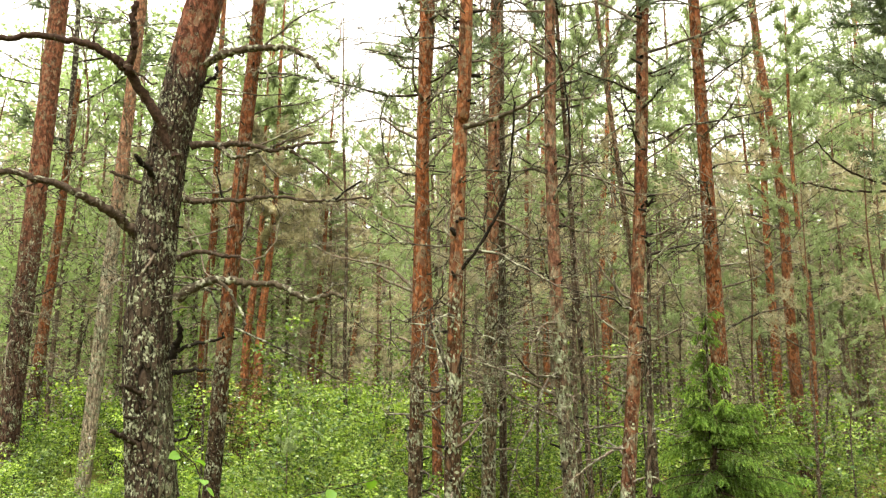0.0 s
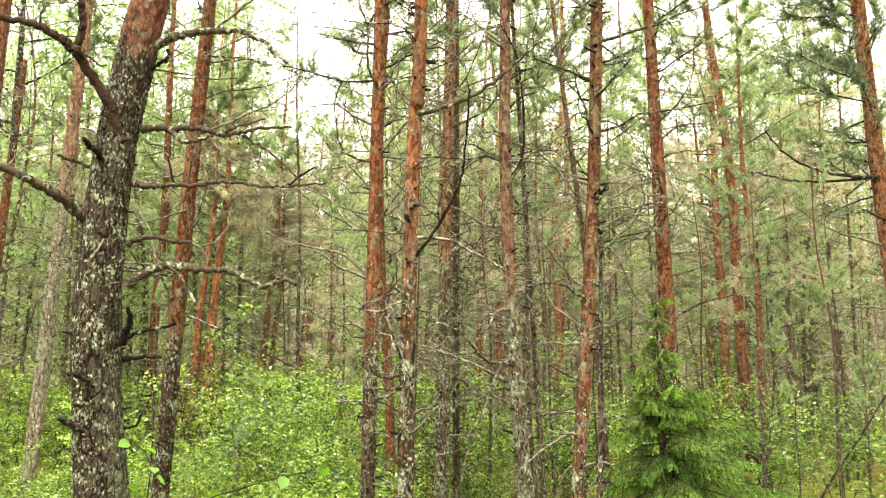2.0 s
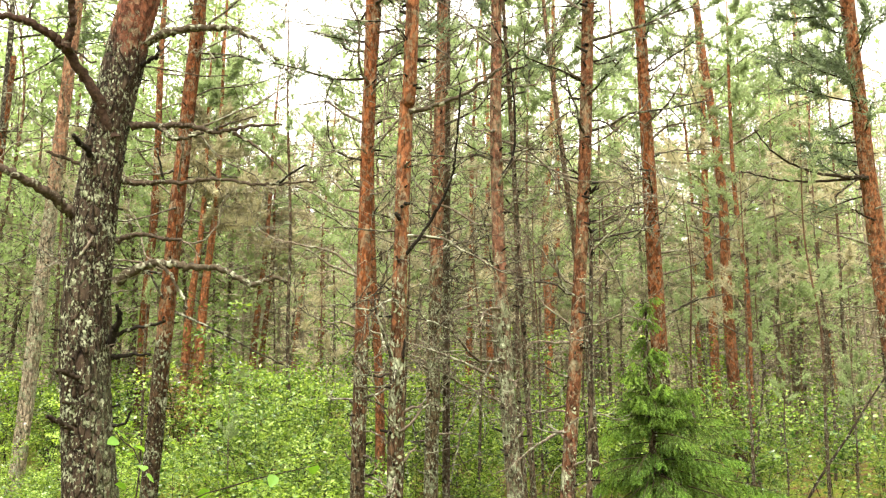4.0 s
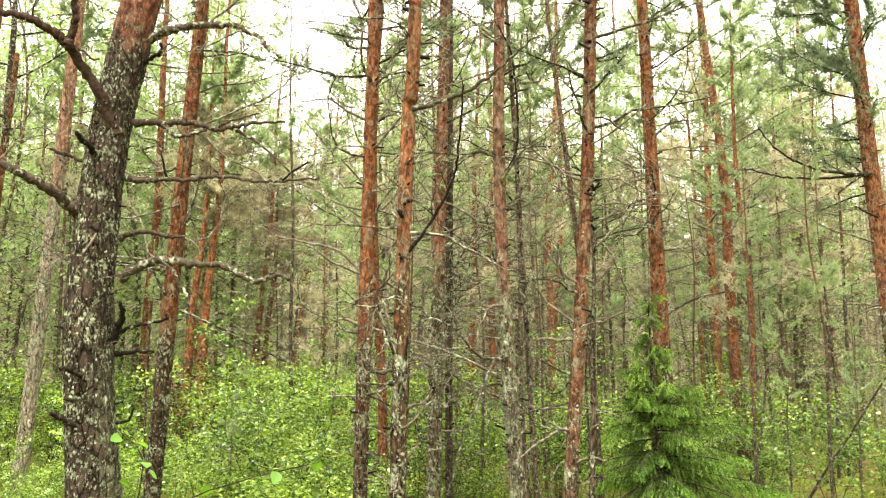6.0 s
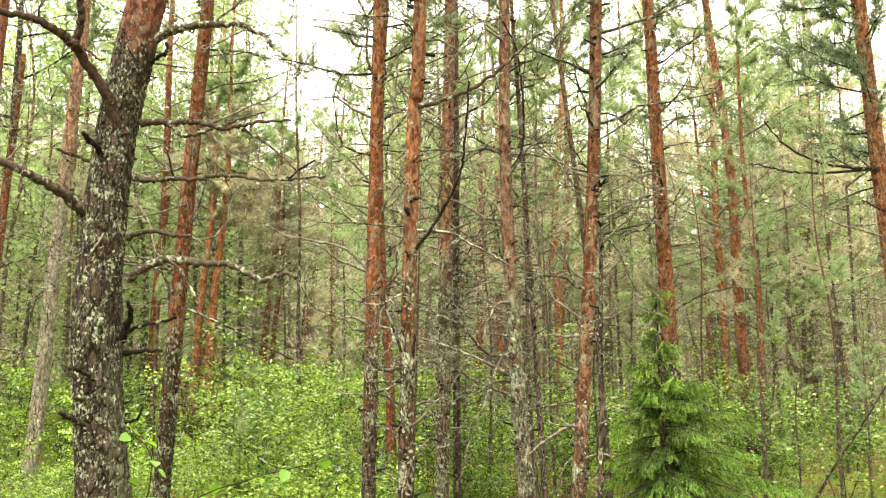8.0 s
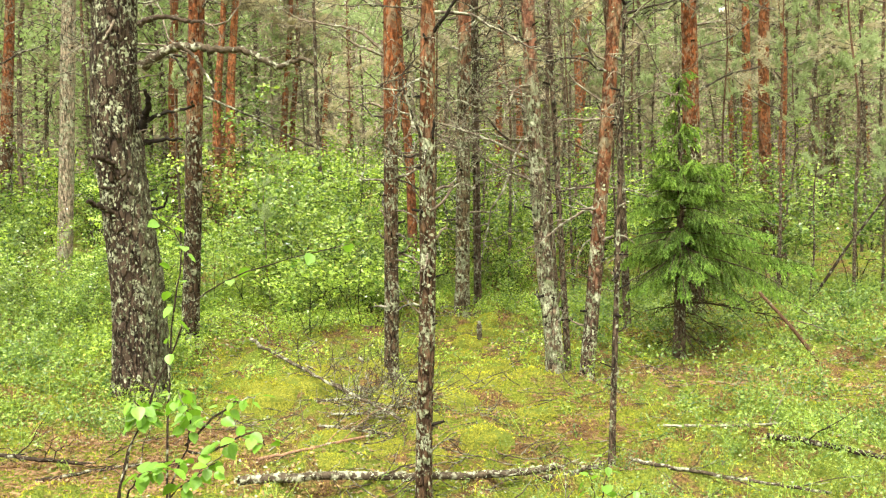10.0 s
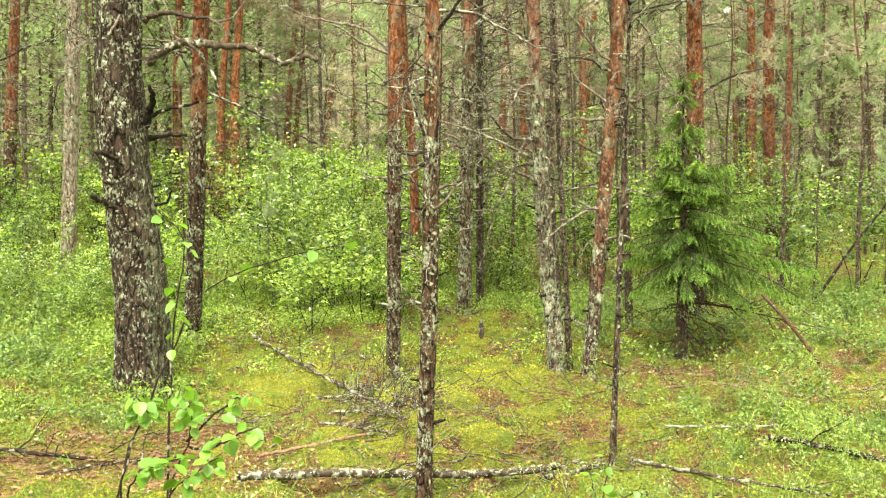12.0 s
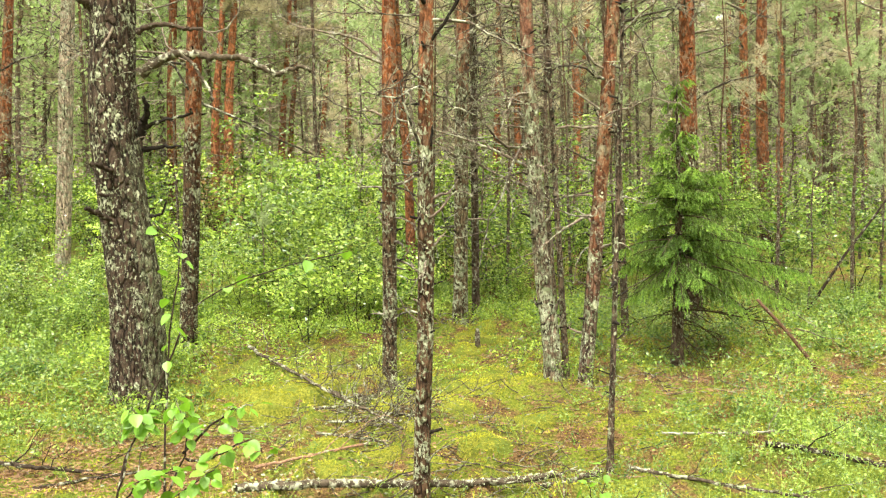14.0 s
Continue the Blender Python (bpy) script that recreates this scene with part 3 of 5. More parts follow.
# the old pine with thick bare limbs
X1, Y1 = -1.71, 5.75
old, Z1 = pine(X1, Y1, [(-1.71, 0.08, 0.158), (-1.705, 0.5, 0.155), (-1.715, 0.95, 0.150), (-1.785, 1.8, 0.136), (-1.76, 2.5, 0.128), (-1.715, 3.07, 0.119), (-1.61, 3.7, 0.117), (-1.42, 4.8, 0.105), (-1.3, 7.6, 0.08)],
    BARK_OLD, "old pine with dark, lichen-flecked plated bark and thick bare limbs", 11, 360, 84, (1.0, 3.4), (0.15, 0.5), 0.006, 0.5, 3, 2800, 7.0, 8, 0.05, DEAD, 2, 0.05, 26, 0.0066)
B1 = (X1, Y1, Z1)
limb(old, B1, [(-1.66, 5.68, 3.03), (-1.70, 5.64, 3.13), (-1.74, 5.61, 3.26), (-1.83, 5.57, 3.40), (-1.89, 5.53, 3.50), (-1.94, 5.50, 3.56), (-2.00, 5.46, 3.60), (-2.09, 5.42, 3.65), (-2.20, 5.42, 3.68), (-2.44, 5.40, 3.71), (-2.63, 5.36, 3.67), (-2.82, 5.30, 3.60)], 0.036, 0.016, LIMB_RED, 1, 3, 1, 0.18)
limb(old, B1, [(-1.89, 5.45, 3.52), (-1.86, 5.44, 3.61), (-1.85, 5.43, 3.70), (-1.86, 5.41, 3.81), (-1.84, 5.40, 3.93)], 0.024, 0.016, LIMB_RED, 2, 2, 1, 0.2)
limb(old, B1, [(-1.88, 5.50, 3.52), (-1.81, 5.48, 3.48), (-1.75, 5.47, 3.43), (-1.71, 5.45, 3.43)], 0.009, 0.005, LIMB, 3, 2, 1, 0.1)
limb(old, B1, [(-1.83, 5.74, 2.53), (-1.91, 5.67, 2.59), (-1.96, 5.61, 2.65), (-2.04, 5.54, 2.70), (-2.13, 5.48, 2.75), (-2.24, 5.45, 2.80), (-2.39, 5.42, 2.84), (-2.58, 5.38, 2.88), (-2.80, 5.30, 2.92)], 0.034, 0.016, LIMB, 4, 4, 1, 0.2)
limb(old, B1, [(-1.74, 5.68, 2.85), (-1.77, 5.59, 2.93), (-1.79, 5.49, 2.95), (-1.80, 5.40, 2.97)], 0.021, 0.012, DEAD_DARK, 5, 0, 0, 0.1)
limb(old, B1, [(-1.83, 5.72, 2.86), (-1.92, 5.68, 2.90), (-1.96, 5.64, 2.90), (-2.01, 5.60, 2.92)], 0.012, 0.009, LIMB, 6, 3, 1, 0.08)
limb(old, B1, [(-1.50, 5.75, 3.67), (-1.38, 5.72, 3.71), (-1.26, 5.69, 3.73), (-1.11, 5.66, 3.73), (-0.99, 5.62, 3.72), (-0.89, 5.59, 3.68), (-0.78, 5.56, 3.60), (-0.72, 5.53, 3.53), (-0.65, 5.50, 3.47)], 0.028, 0.008, DEAD_MOSSY, 7, 7, 1, 0.12)
limb(old, B1, [(-1.51, 5.72, 3.51), (-1.46, 5.69, 3.53), (-1.41, 5.65, 3.54), (-1.40, 5.62, 3.59)], 0.013, 0.01, DEAD_DARK, 8, 1, 0, 0.08)
limb(old, B1, [(-1.41, 5.64, 3.54), (-1.36, 5.62, 3.58), (-1.32, 5.60, 3.62)], 0.006, 0.004, LIMB, 9, 1, 0, 0.08)
limb(old, B1, [(-1.51, 5.75, 3.51), (-1.35, 5.70, 3.47), (-1.14, 5.65, 3.42), (-0.97, 5.60, 3.41)], 0.006, 0.003, LIMB, 10, 3, 1, 0.12)
limb(old, B1, [(-1.58, 5.75, 3.12), (-1.48, 5.72, 3.13), (-1.37, 5.69, 3.11), (-1.27, 5.66, 3.11), (-1.17, 5.62, 3.09), (-1.04, 5.59, 3.05), (-0.92, 5.56, 3.06), (-0.81, 5.53, 3.08), (-0.63, 5.50, 3.07)], 0.024, 0.007, LIMB, 11, 5, 2, 0.16)
limb(old, B1, [(-1.40, 5.70, 3.11), (-1.35, 5.67, 3.08), (-1.31, 5.65, 3.03), (-1.22, 5.62, 3.02), (-1.11, 5.60, 3.05)], 0.016, 0.01, DEAD_MOSSY, 12, 1, 0, 0.08)
limb(old, B1, [(-0.92, 5.58, 3.04), (-0.82, 5.54, 2.98), (-0.70, 5.49, 2.88), (-0.59, 5.45, 2.77)], 0.01, 0.005, LIMB, 13, 4, 2, 0.16)
limb(old, B1, [(-1.04, 5.58, 3.07), (-0.92, 5.54, 3.10), (-0.78, 5.50, 3.13)], 0.007, 0.004, LIMB, 14, 2, 1, 0.12)
limb(old, B1, [(-1.60, 5.75, 2.78), (-1.48, 5.72, 2.76), (-1.36, 5.69, 2.77), (-1.24, 5.66, 2.75), (-1.10, 5.62, 2.77), (-0.96, 5.59, 2.76), (-0.80, 5.56, 2.73), (-0.65, 5.53, 2.73), (-0.41, 5.50, 2.74)], 0.017, 0.006, LIMB, 15, 6, 2, 0.16)
limb(old, B1, [(-0.65, 5.53, 2.73), (-0.57, 5.52, 2.79), (-0.48, 5.50, 2.84)], 0.009, 0.005, DEAD_DARK, 16, 2, 1, 0.08)
limb(old, B1, [(-1.34, 5.65, 2.77), (-1.36, 5.63, 2.86), (-1.38, 5.62, 2.96)], 0.007, 0.005, DEAD_DARK, 17, 0, 0, 0.1)
limb(old, B1, [(-1.62, 5.75, 2.41), (-1.54, 5.71, 2.44), (-1.42, 5.67, 2.44), (-1.30, 5.64, 2.41), (-1.21, 5.60, 2.40)], 0.017, 0.009, LIMB, 18, 3, 1, 0.14)
limb(old, B1, [(-1.62, 5.75, 2.16), (-1.53, 5.72, 2.22), (-1.43, 5.70, 2.26), (-1.36, 5.67, 2.27), (-1.23, 5.64, 2.26), (-1.11, 5.61, 2.24), (-0.98, 5.59, 2.23), (-0.88, 5.56, 2.18), (-0.79, 5.53, 2.13), (-0.72, 5.50, 2.14), (-0.65, 5.48, 2.17), (-0.57, 5.45, 2.14)], 0.028, 0.011, DEAD_MOSSY, 19, 7, 1, 0.16)
limb(old, B1, [(-1.36, 5.66, 2.27), (-1.28, 5.63, 2.21), (-1.23, 5.61, 2.13), (-1.18, 5.58, 2.05), (-1.15, 5.55, 1.99)], 0.012, 0.006, DEAD_MOSSY, 20, 3, 1, 0.1)
limb(old, B1, [(-1.63, 5.72, 1.80), (-1.58, 5.66, 1.89), (-1.55, 5.61, 1.95), (-1.55, 5.55, 2.01)], 0.024, 0.01, DEAD_DARK, 21, 0, 0, 0.1)
limb(old, B1, [(-1.61, 5.70, 1.84), (-1.47, 5.63, 1.88), (-1.30, 5.57, 1.91), (-1.27, 5.50, 1.94)], 0.012, 0.006, DEAD_DARK, 22, 2, 1, 0.08)
limb(old, B1, [(-1.62, 5.76, 1.72), (-1.48, 5.67, 1.73), (-1.36, 5.58, 1.73)], 0.014, 0.007, DEAD_DARK, 23, 1, 0, 0.08)
limb(old, B1, [(-1.73, 5.68, 1.56), (-1.79, 5.56, 1.61), (-1.84, 5.45, 1.64)], 0.015, 0.012, DEAD_BROWN, 24, 0, 0, 0.1)
limb(old, B1, [(-1.77, 5.68, 1.45), (-1.80, 5.59, 1.45), (-1.82, 5.50, 1.46)], 0.009, 0.008, DEAD_BROWN, 25, 0, 0, 0.1)
limb(old, B1, [(-1.73, 5.68, 1.29), (-1.82, 5.60, 1.33), (-1.86, 5.53, 1.36), (-1.87, 5.45, 1.38)], 0.016, 0.012, DEAD_BROWN, 26, 0, 0, 0.1)
limb(old, B1, [(-1.58, 5.70, 1.32), (-1.50, 5.65, 1.34), (-1.46, 5.60, 1.41)], 0.009, 0.005, DEAD_DARK, 27, 1, 0, 0.08)
limb(old, B1, [(-1.70, 5.70, 2.57), (-1.72, 5.65, 2.46), (-1.74, 5.60, 2.38), (-1.78, 5.55, 2.29)], 0.011, 0.006, DEAD, 28, 1, 0, 0.1)

SLIM = "slim pine with grey lichened lower trunk and flaky orange bark above"
t2, z2 = pine(-1.71, 7.0, straight(-1.71, 0.28, 0.063, 0.066, 0.036), BARK_RED, "leaning pine with smooth red-brown bark", 21, plates=0.018, dead=(1.6, 5.5), length=(0.5, 1.5), step=0.24, flakes=120, rings=160, k=18)
limb(t2, (-1.71, 7.0, z2), [(-1.6, 7.0, 2.11), (-1.26, 6.97, 1.96), (-1.05, 6.94, 1.85), (-0.74, 6.91, 1.70)], 0.010, 0.005, DEAD, 46, 4, 1, 0.2)
t3, z3 = pine(-0.19, 6.1, straight(-0.19, 0.22, 0.019, 0.048, 0.036), BARK_RED, SLIM, 22, dead=(0.5, 5.0), length=(0.4, 1.3), step=0.19, flakes=440, plates=0.02, rings=200, k=20)
flat_limb(t3, (-0.19, 6.1, z3), 6.1, [(-0.18, 2.26), (-0.35, 2.40), (-0.49, 2.43), (-0.70, 2.47), (-0.84, 2.54)], 0.011, 0.004, DEAD, 30, 0.1, 8)
flat_limb(t3, (-0.19, 6.1, z3), 6.1, [(-0.17, 2.66), (-0.34, 2.70), (-0.51, 2.79), (-0.63, 2.83)], 0.008, 0.003, DEAD, 45, 0.1, 6)
boughs(t3, (-0.19, 6.1, z3), 0.019, 3.5, 4.9, 11, (0.35, 0.8), 640, NEEDLE_BLUE, None, 9, 9)
t4, z4 = pine(0.0, 4.03, [(0.0, -0.05, 0.037), (0.01, 0.4, 0.036), (0.035, 1.0, 0.035), (0.05, 1.9, 0.032), (0.075, 2.7, 0.030), (0.105, 3.3, 0.029), (0.2, 7.6, 0.02)], BARK_MID, "thin pine close by, lichen pads on its scaly bark", 23, 120, 18, (0.9, 3.8), (0.2, 0.75), 0.006, 0.26, 6, 900, 6.5, 7.5, 0.03)
B4 = (0.0, 4.03, z4)
flat_limb(t4, B4, 4.0, [(0.06, 2.08), (0.12, 2.15), (0.2, 2.27), (0.26, 2.40), (0.28, 2.52), (0.3, 2.78)], 0.008, 0.004, DEAD_DARK, 31, 0.2, 4)
flat_limb(t4, B4, 4.01, [(0.09, 2.73), (0.28, 2.78), (0.42, 2.86), (0.53, 2.95), (0.60, 3.01)], 0.010, 0.004, DEAD_MOSSY, 32, 0.15, 5)
flat_limb(t4, B4, 4.01, [(0.045, 1.92), (0.07, 1.78), (0.07, 1.66)], 0.007, 0.005, DEAD_DARK, 33, 0.04, 0)
pine(0.36, 7.96, straight(0.36, 0.31, 0.023, 0.062, 0.036), BARK_HIGH, SLIM, 24, dead=(0.5, 5.5), length=(0.5, 1.5), step=0.17, flakes=520, plates=0.02, rings=190, k=20)
pine(0.51, 8.23, straight(0.51, 0.32, 0.003, 0.035, 0.025), BARK_THIN, "thin grey pine behind a thicker one", 25, 50, 10, (0.5, 4.5), (0.3, 0.9), 0.006, 0.22, 5, 60)
t6, z6 = pine(0.85, 5.98, [(0.87, 0.05, 0.06), (0.84, 0.5, 0.055), (0.775, 1.2, 0.05), (0.72, 2.3, 0.043), (0.70, 3.2, 0.038), (0.71, 4.1, 0.035), (0.75, 7.6, 0.025)], BARK_PALE, "bent grey pine covered in lichen", 26, dead=(0.4, 5.0), length=(0.4, 1.35), step=0.16, twigs=7, flakes=840, plates=0.025, rings=190, k=20)
flat_limb(t6, (0.85, 5.98, z6), 5.9, [(0.73, 2.88), (0.79, 2.99), (0.81, 3.16), (0.80, 3.35), (0.78, 3.56), (0.75, 3.69), (0.66, 3.85)], 0.008, 0.005, DEAD_DARK, 34, 0.1, 2)
pine(0.97, 6.13, straight(0.97, 0.23, -0.05, 0.022, 0.012, 4.2), BARK_THIN, "thin dead pine stem beside a bent pine", 27, 40, 8, (0.3, 3.8), (0.2, 0.7), 0.005, 0.2, 5, 40, 0)
t7, z7 = pine(1.03, 5.83, straight(1.03, 0.21, 0.065, 0.045, 0.032, bow=0.04), BARK_WARM, SLIM, 28, dead=(0.4, 5.0), length=(0.35, 1.15), step=0.18, flakes=520, plates=0.025, rings=190, k=20)
flat_limb(t7, (1.03, 5.83, z7), 5.83, [(1.14, 1.60), (1.04, 1.62), (0.91, 1.69)], 0.009, 0.005, DEAD_MOSSY, 35, 0.1, 2)
pine(0.93, 4.53, straight(0.93, 0.13, 0.03, 0.017, 0.009, 2.3), BARK_THIN, "dead pine sapling with lichened twigs", 29, 50, 9, (0.45, 2.1), (0.12, 0.4), 0.004, 0.13, 5, 120, 0)
t9, z9 = pine(2.23, 7.57, straight(2.23, 0.31, -0.026, 0.076, 0.026), BARK_RED, "orange-barked pine behind a young spruce", 36, plates=0.018, dead=(1.8, 6), length=(0.5, 1.4), step=0.26, rings=160, k=20, flakes=200)
flat_limb(t9, (2.23, 7.57, z9), 7.57, [(2.20, 2.08), (2.46, 2.22), (2.70, 2.28)], 0.010, 0.005, DEAD, 37, 0.1, 4)
flat_limb(t9, (2.23, 7.57, z9), 7.57, [(2.15, 3.54), (2.31, 3.68), (2.49, 3.69)], 0.012, 0.006, DEAD, 38, 0.1, 4)
pine(-4.56, 10.02, straight(-4.56, 0.41, 0.053, 0.125, 0.09), BARK_STOUT, "stout pine with red-brown bark", 39, dead=(1.5, 6), length=(0.5, 1.3), flakes=160)
pine(-5.16, 11.92, straight(-5.16, 0.45, 0.076, 0.09, 0.035, 5.7), BARK_RED, "leaning red-barked pine among bushes", 40, dead=(1.5, 4.4), length=(0.5, 1.2), flakes=0, crown_at=4.6)
pine(-3.84, 10.34, straight(-3.84, 0.41, 0.066, 0.084, 0.058), BARK_CREAM, "pale grey pine turning orange higher up", 41, dead=(0.9, 5.5), length=(0.4, 1.3), flakes=320)
tr, zr = pine(4.40, 7.94, straight(4.40, 0.35, -0.058, 0.085, 0.05), BARK_MID, "pine with green needled lower boughs", 42, dead=(1.5, 3.0), length=(0.4, 1.0), flakes=160, crown_at=6.2, plates=0.02, rings=160, k=18)
BR = (4.40, 7.94, zr)
limb(tr, BR, [(4.19, 7.9, 3.35), (3.84, 7.8, 3.34), (3.58, 7.7, 3.36), (3.34, 7.6, 3.41), (3.16, 7.5, 3.49), (2.99, 7.4, 3.63)], 0.016, 0.005, DEAD_BROWN, 43, 7)
limb(tr, BR, [(4.15, 7.9, 3.35), (3.73, 7.8, 3.29), (3.37, 7.7, 3.27), (3.13, 7.6, 3.28), (2.91, 7.5, 3.30)], 0.013, 0.005, DEAD_BROWN, 44, 7)
limb(tr, BR, [(4.15, 7.9, 3.37), (3.94, 7.8, 3.24), (3.78, 7.7, 3.13)], 0.012, 0.006, DEAD_BROWN, 47, 4)
limb(tr, BR, [(4.23, 7.9, 2.97), (4.07, 7.8, 3.00), (3.93, 7.7, 3.03)], 0.010, 0.006, DEAD_BROWN, 48, 2)
boughs(tr, BR, -0.058, 3.15, 4.0, 10, (0.3, 0.75), 500, NEEDLE_BLUE, math.pi, 10, 13)
boughs(tr, BR, -0.058, 4.0, 5.4, 22, (0.4, 1.0), 530, NEEDLE_BLUE, math.pi, 15, 20)
boughs(t7, (1.03, 5.83, z7), 0.065, 3.3, 4.7, 9, (0.25, 0.6), 660, NEEDLE_BLUE, None, 9, 10)
boughs(t6, (0.85, 5.98, z6), -0.02, 3.6, 4.8, 6, (0.3, 0.7), 680, NEEDLE_BLUE, None, 9, 9)
boughs(t9, (2.23, 7.57, z9), -0.026, 3.8, 5.2, 8, (0.3, 0.8), 700, NEEDLE_DARK, None, 9, 9)


# ---- pines farther off: a few grown forms, set out by hand and by chance ----
def grown_pine(seed, r0=0.088, height=11.5, clear=1.3, crown_from=5.2, material=BARK_FAR, label="tall pine with orange bark and bare lower twigs", count=26, reach=1.5, pale_to=0.0):
    r = np.random.default_rng(seed)
    tree = thing("pine_tree", (0, 0, 0), label, "pine tree", "pines")
    ctrl = [(0, 0, -0.15, r0)] + [(r.normal(0, 0.05), r.normal(0, 0.05), z, r0 * (1 - 0.75 * z / height)) for z in (2.0, 4.0, 6.5, 9.0)] + [(0, 0, height, 0.012)]
    g, pts, rad = trunk_geo(ctrl, 34, 9, 0.05, seed, 0, 0.25)
    part("trunk", g, material, tree)
    z, zz = clear, pts[:, 2]
    while z < crown_from + 0.6:
        for _ in range(r.integers(1, 4)):
            a = r.uniform(0, 2 * np.pi)
            g = Geo()
            c = (np.interp(z, zz, pts[:, 0]), np.interp(z, zz, pts[:, 1]), z)
            dead_branch(g, c, (np.cos(a), np.sin(a), r.normal(0.1, 0.25)), r.uniform(0.35, 1.1), 0.009, r, 4, 0.0, 0.24, 3, 1)
            part("branch", g, DEAD, tree)
        z += r.uniform(0.32, 0.55)
    g = Geo()
    for i in range(count):
        s = (i + r.random()) / count
        z = crown_from + s * (height - crown_from) * 0.98
        a = i * 2.4 + r.normal(0, 0.3)
        ln = reach * (0.5 + 0.7 * np.sin(np.pi * min(1, 0.3 + 0.7 * s))) * (1 - s) ** 0.3 * r.uniform(0.6, 1.2)
        c = (np.interp(z, zz, pts[:, 0]), np.interp(z, zz, pts[:, 1]), z)
        # needles below pale_to take the haze-coloured material
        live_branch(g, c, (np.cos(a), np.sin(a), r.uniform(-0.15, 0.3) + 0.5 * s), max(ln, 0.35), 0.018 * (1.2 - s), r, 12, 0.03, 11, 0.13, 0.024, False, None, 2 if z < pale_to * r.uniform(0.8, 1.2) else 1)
    part("crown", g, [DEAD, NEEDLE_PINE, NEEDLE_HAZE], tree)
    return tree


def thin_pine(seed, height=6.5, r0=0.032):
    """A suppressed, mostly dead young pine, bristling with bare twigs."""
    r = np.random.default_rng(seed)
    tree = thing("young_pine", (0, 0, 0), "thin half-dead pine bristling with bare lichened twigs", "pine tree", "thin pines")
    ctrl = [(0, 0, -0.1, r0)] + [(r.normal(0, 0.06), r.normal(0, 0.06), height * s, r0 * (1 - 0.7 * s)) for s in (0.25, 0.5, 0.75)] + [(0, 0, height, 0.006)]
    g, pts, rad = trunk_geo(ctrl, 24, 7, 0.06, seed, 0, 0.2)
    part("trunk", g, BARK_THIN, tree)
    z, zz = 0.5, pts[:, 2]
    while z < height * 0.92:
        for _ in range(r.integers(1, 4)):
            a = r.uniform(0, 2 * np.pi)
            g = Geo()
            c = (np.interp(z, zz, pts[:, 0]), np.interp(z, zz, pts[:, 1]), z)
            dead_branch(g, c, (np.cos(a), np.sin(a), r.normal(0.3, 0.25)), r.uniform(0.3, 0.95) * (1.15 - 0.6 * z / height), 0.007, r, 4, 0.01, 0.2, 3, 1)
            part("branch", g, DEAD, tree)
        z += r.uniform(0.2, 0.36)
    g = Geo()
    for i in range(10):
        z = height * r.uniform(0.55, 1.0)
        a = r.uniform(0, 2 * np.pi)
        live_branch(g, (np.interp(z, zz, pts[:, 0]), np.interp(z, zz, pts[:, 1]), z), (np.cos(a), np.sin(a), 0.5), r.uniform(0.35, 0.7), 0.006, r, 9, 0.03, 10, 0.09, 0.014, False)
    part("crown", g, [DEAD, NEEDLE_PINE], tree)
    return tree


FAR_FORMS = [grown_pine(200, height=10.5, crown_from=4.4, count=34), grown_pine(201, height=10.0, crown_from=4.0, clear=0.9, count=34), grown_pine(202, height=11.5, crown_from=5.0, count=34), grown_pine(203, height=10.0, crown_from=4.2, count=34), grown_pine(204, height=9.5, crown_from=3.7, reach=1.7, count=34)]
GREEN_FORMS = [grown_pine(206, 0.04, 8.5, 0.9, 2.6, BARK_THIN, "slender young pine with a full green crown, hazy pale low down", 25, 1.15, 5.0), grown_pine(208, 0.035, 7.5, 0.8, 2.3, BARK_THIN, "slender young pine with a full green crown, hazy pale low down", 23, 1.0, 5.0)]
LOW_FORMS = [grown_pine(209, height=10.5, crown_from=2.9, clear=1.0, count=36, reach=1.5, label="pine with orange bark and a low green crown", pale_to=4.3)]
THIN_FORMS = [thin_pine(300), thin_pine(301, 5.5, 0.028), thin_pine(302, 7.5, 0.038), thin_pine(303, 4.5, 0.024)]
used = set()


def set_out(forms, i, x, y, lean=0.0, size=1.0, turn=None, tip=0.0, rr=random):
    """Stands one of the forms at (x, y), leaning to the side by lean metres per metre."""
    form = forms[i % len(forms)]
    m = Matrix.Translation((x, y, gz(x, y) - 0.02)) @ Matrix.Rotation(math.atan(lean), 4, "Y") @ Matrix.Rotation(tip, 4, "X") @ Matrix.Rotation(rr.uniform(0, 6.28) if turn is None else turn, 4, "Z") @ Matrix.Scale(size, 4)
    if form.name not in used:
        used.add(form.name)
        form.matrix_basis = m
        return form
    return copy_thing(form, m)


random.seed(5)
SHORT_FORMS = [grown_pine(210, height=6.1, crown_from=3.6, count=26, reach=0.85, pale_to=5.2, label="short pine with orange bark and a small crown")]
for i, (x, y, lean, dia) in enumerate([(-3.92, 15.52, 0.023, 17), (-4.07, 19.6, 0.048, 17), (-2.86, 14.73, 0.031, 17.5), (-3.09, 14.9, 0.036, 15.5), (-2.40, 16.85, 0.055, 15), (-2.22, 17.2, 0.03, 13), (-2.16, 21.9, 0.062, 16), (-1.54, 19.95, 0.057, 17),
        (1.07, 19.97, 0.042, 15), (1.35, 15.94, 0.025, 13), (2.07, 18.89, -0.012, 16), (2.38, 14.80, 0.043, 15), (2.74, 15.76, 0.022, 13)]):
    set_out(SHORT_FORMS if -3.2 < x < -1.5 else FAR_FORMS, i, x, y, lean, dia / 17)
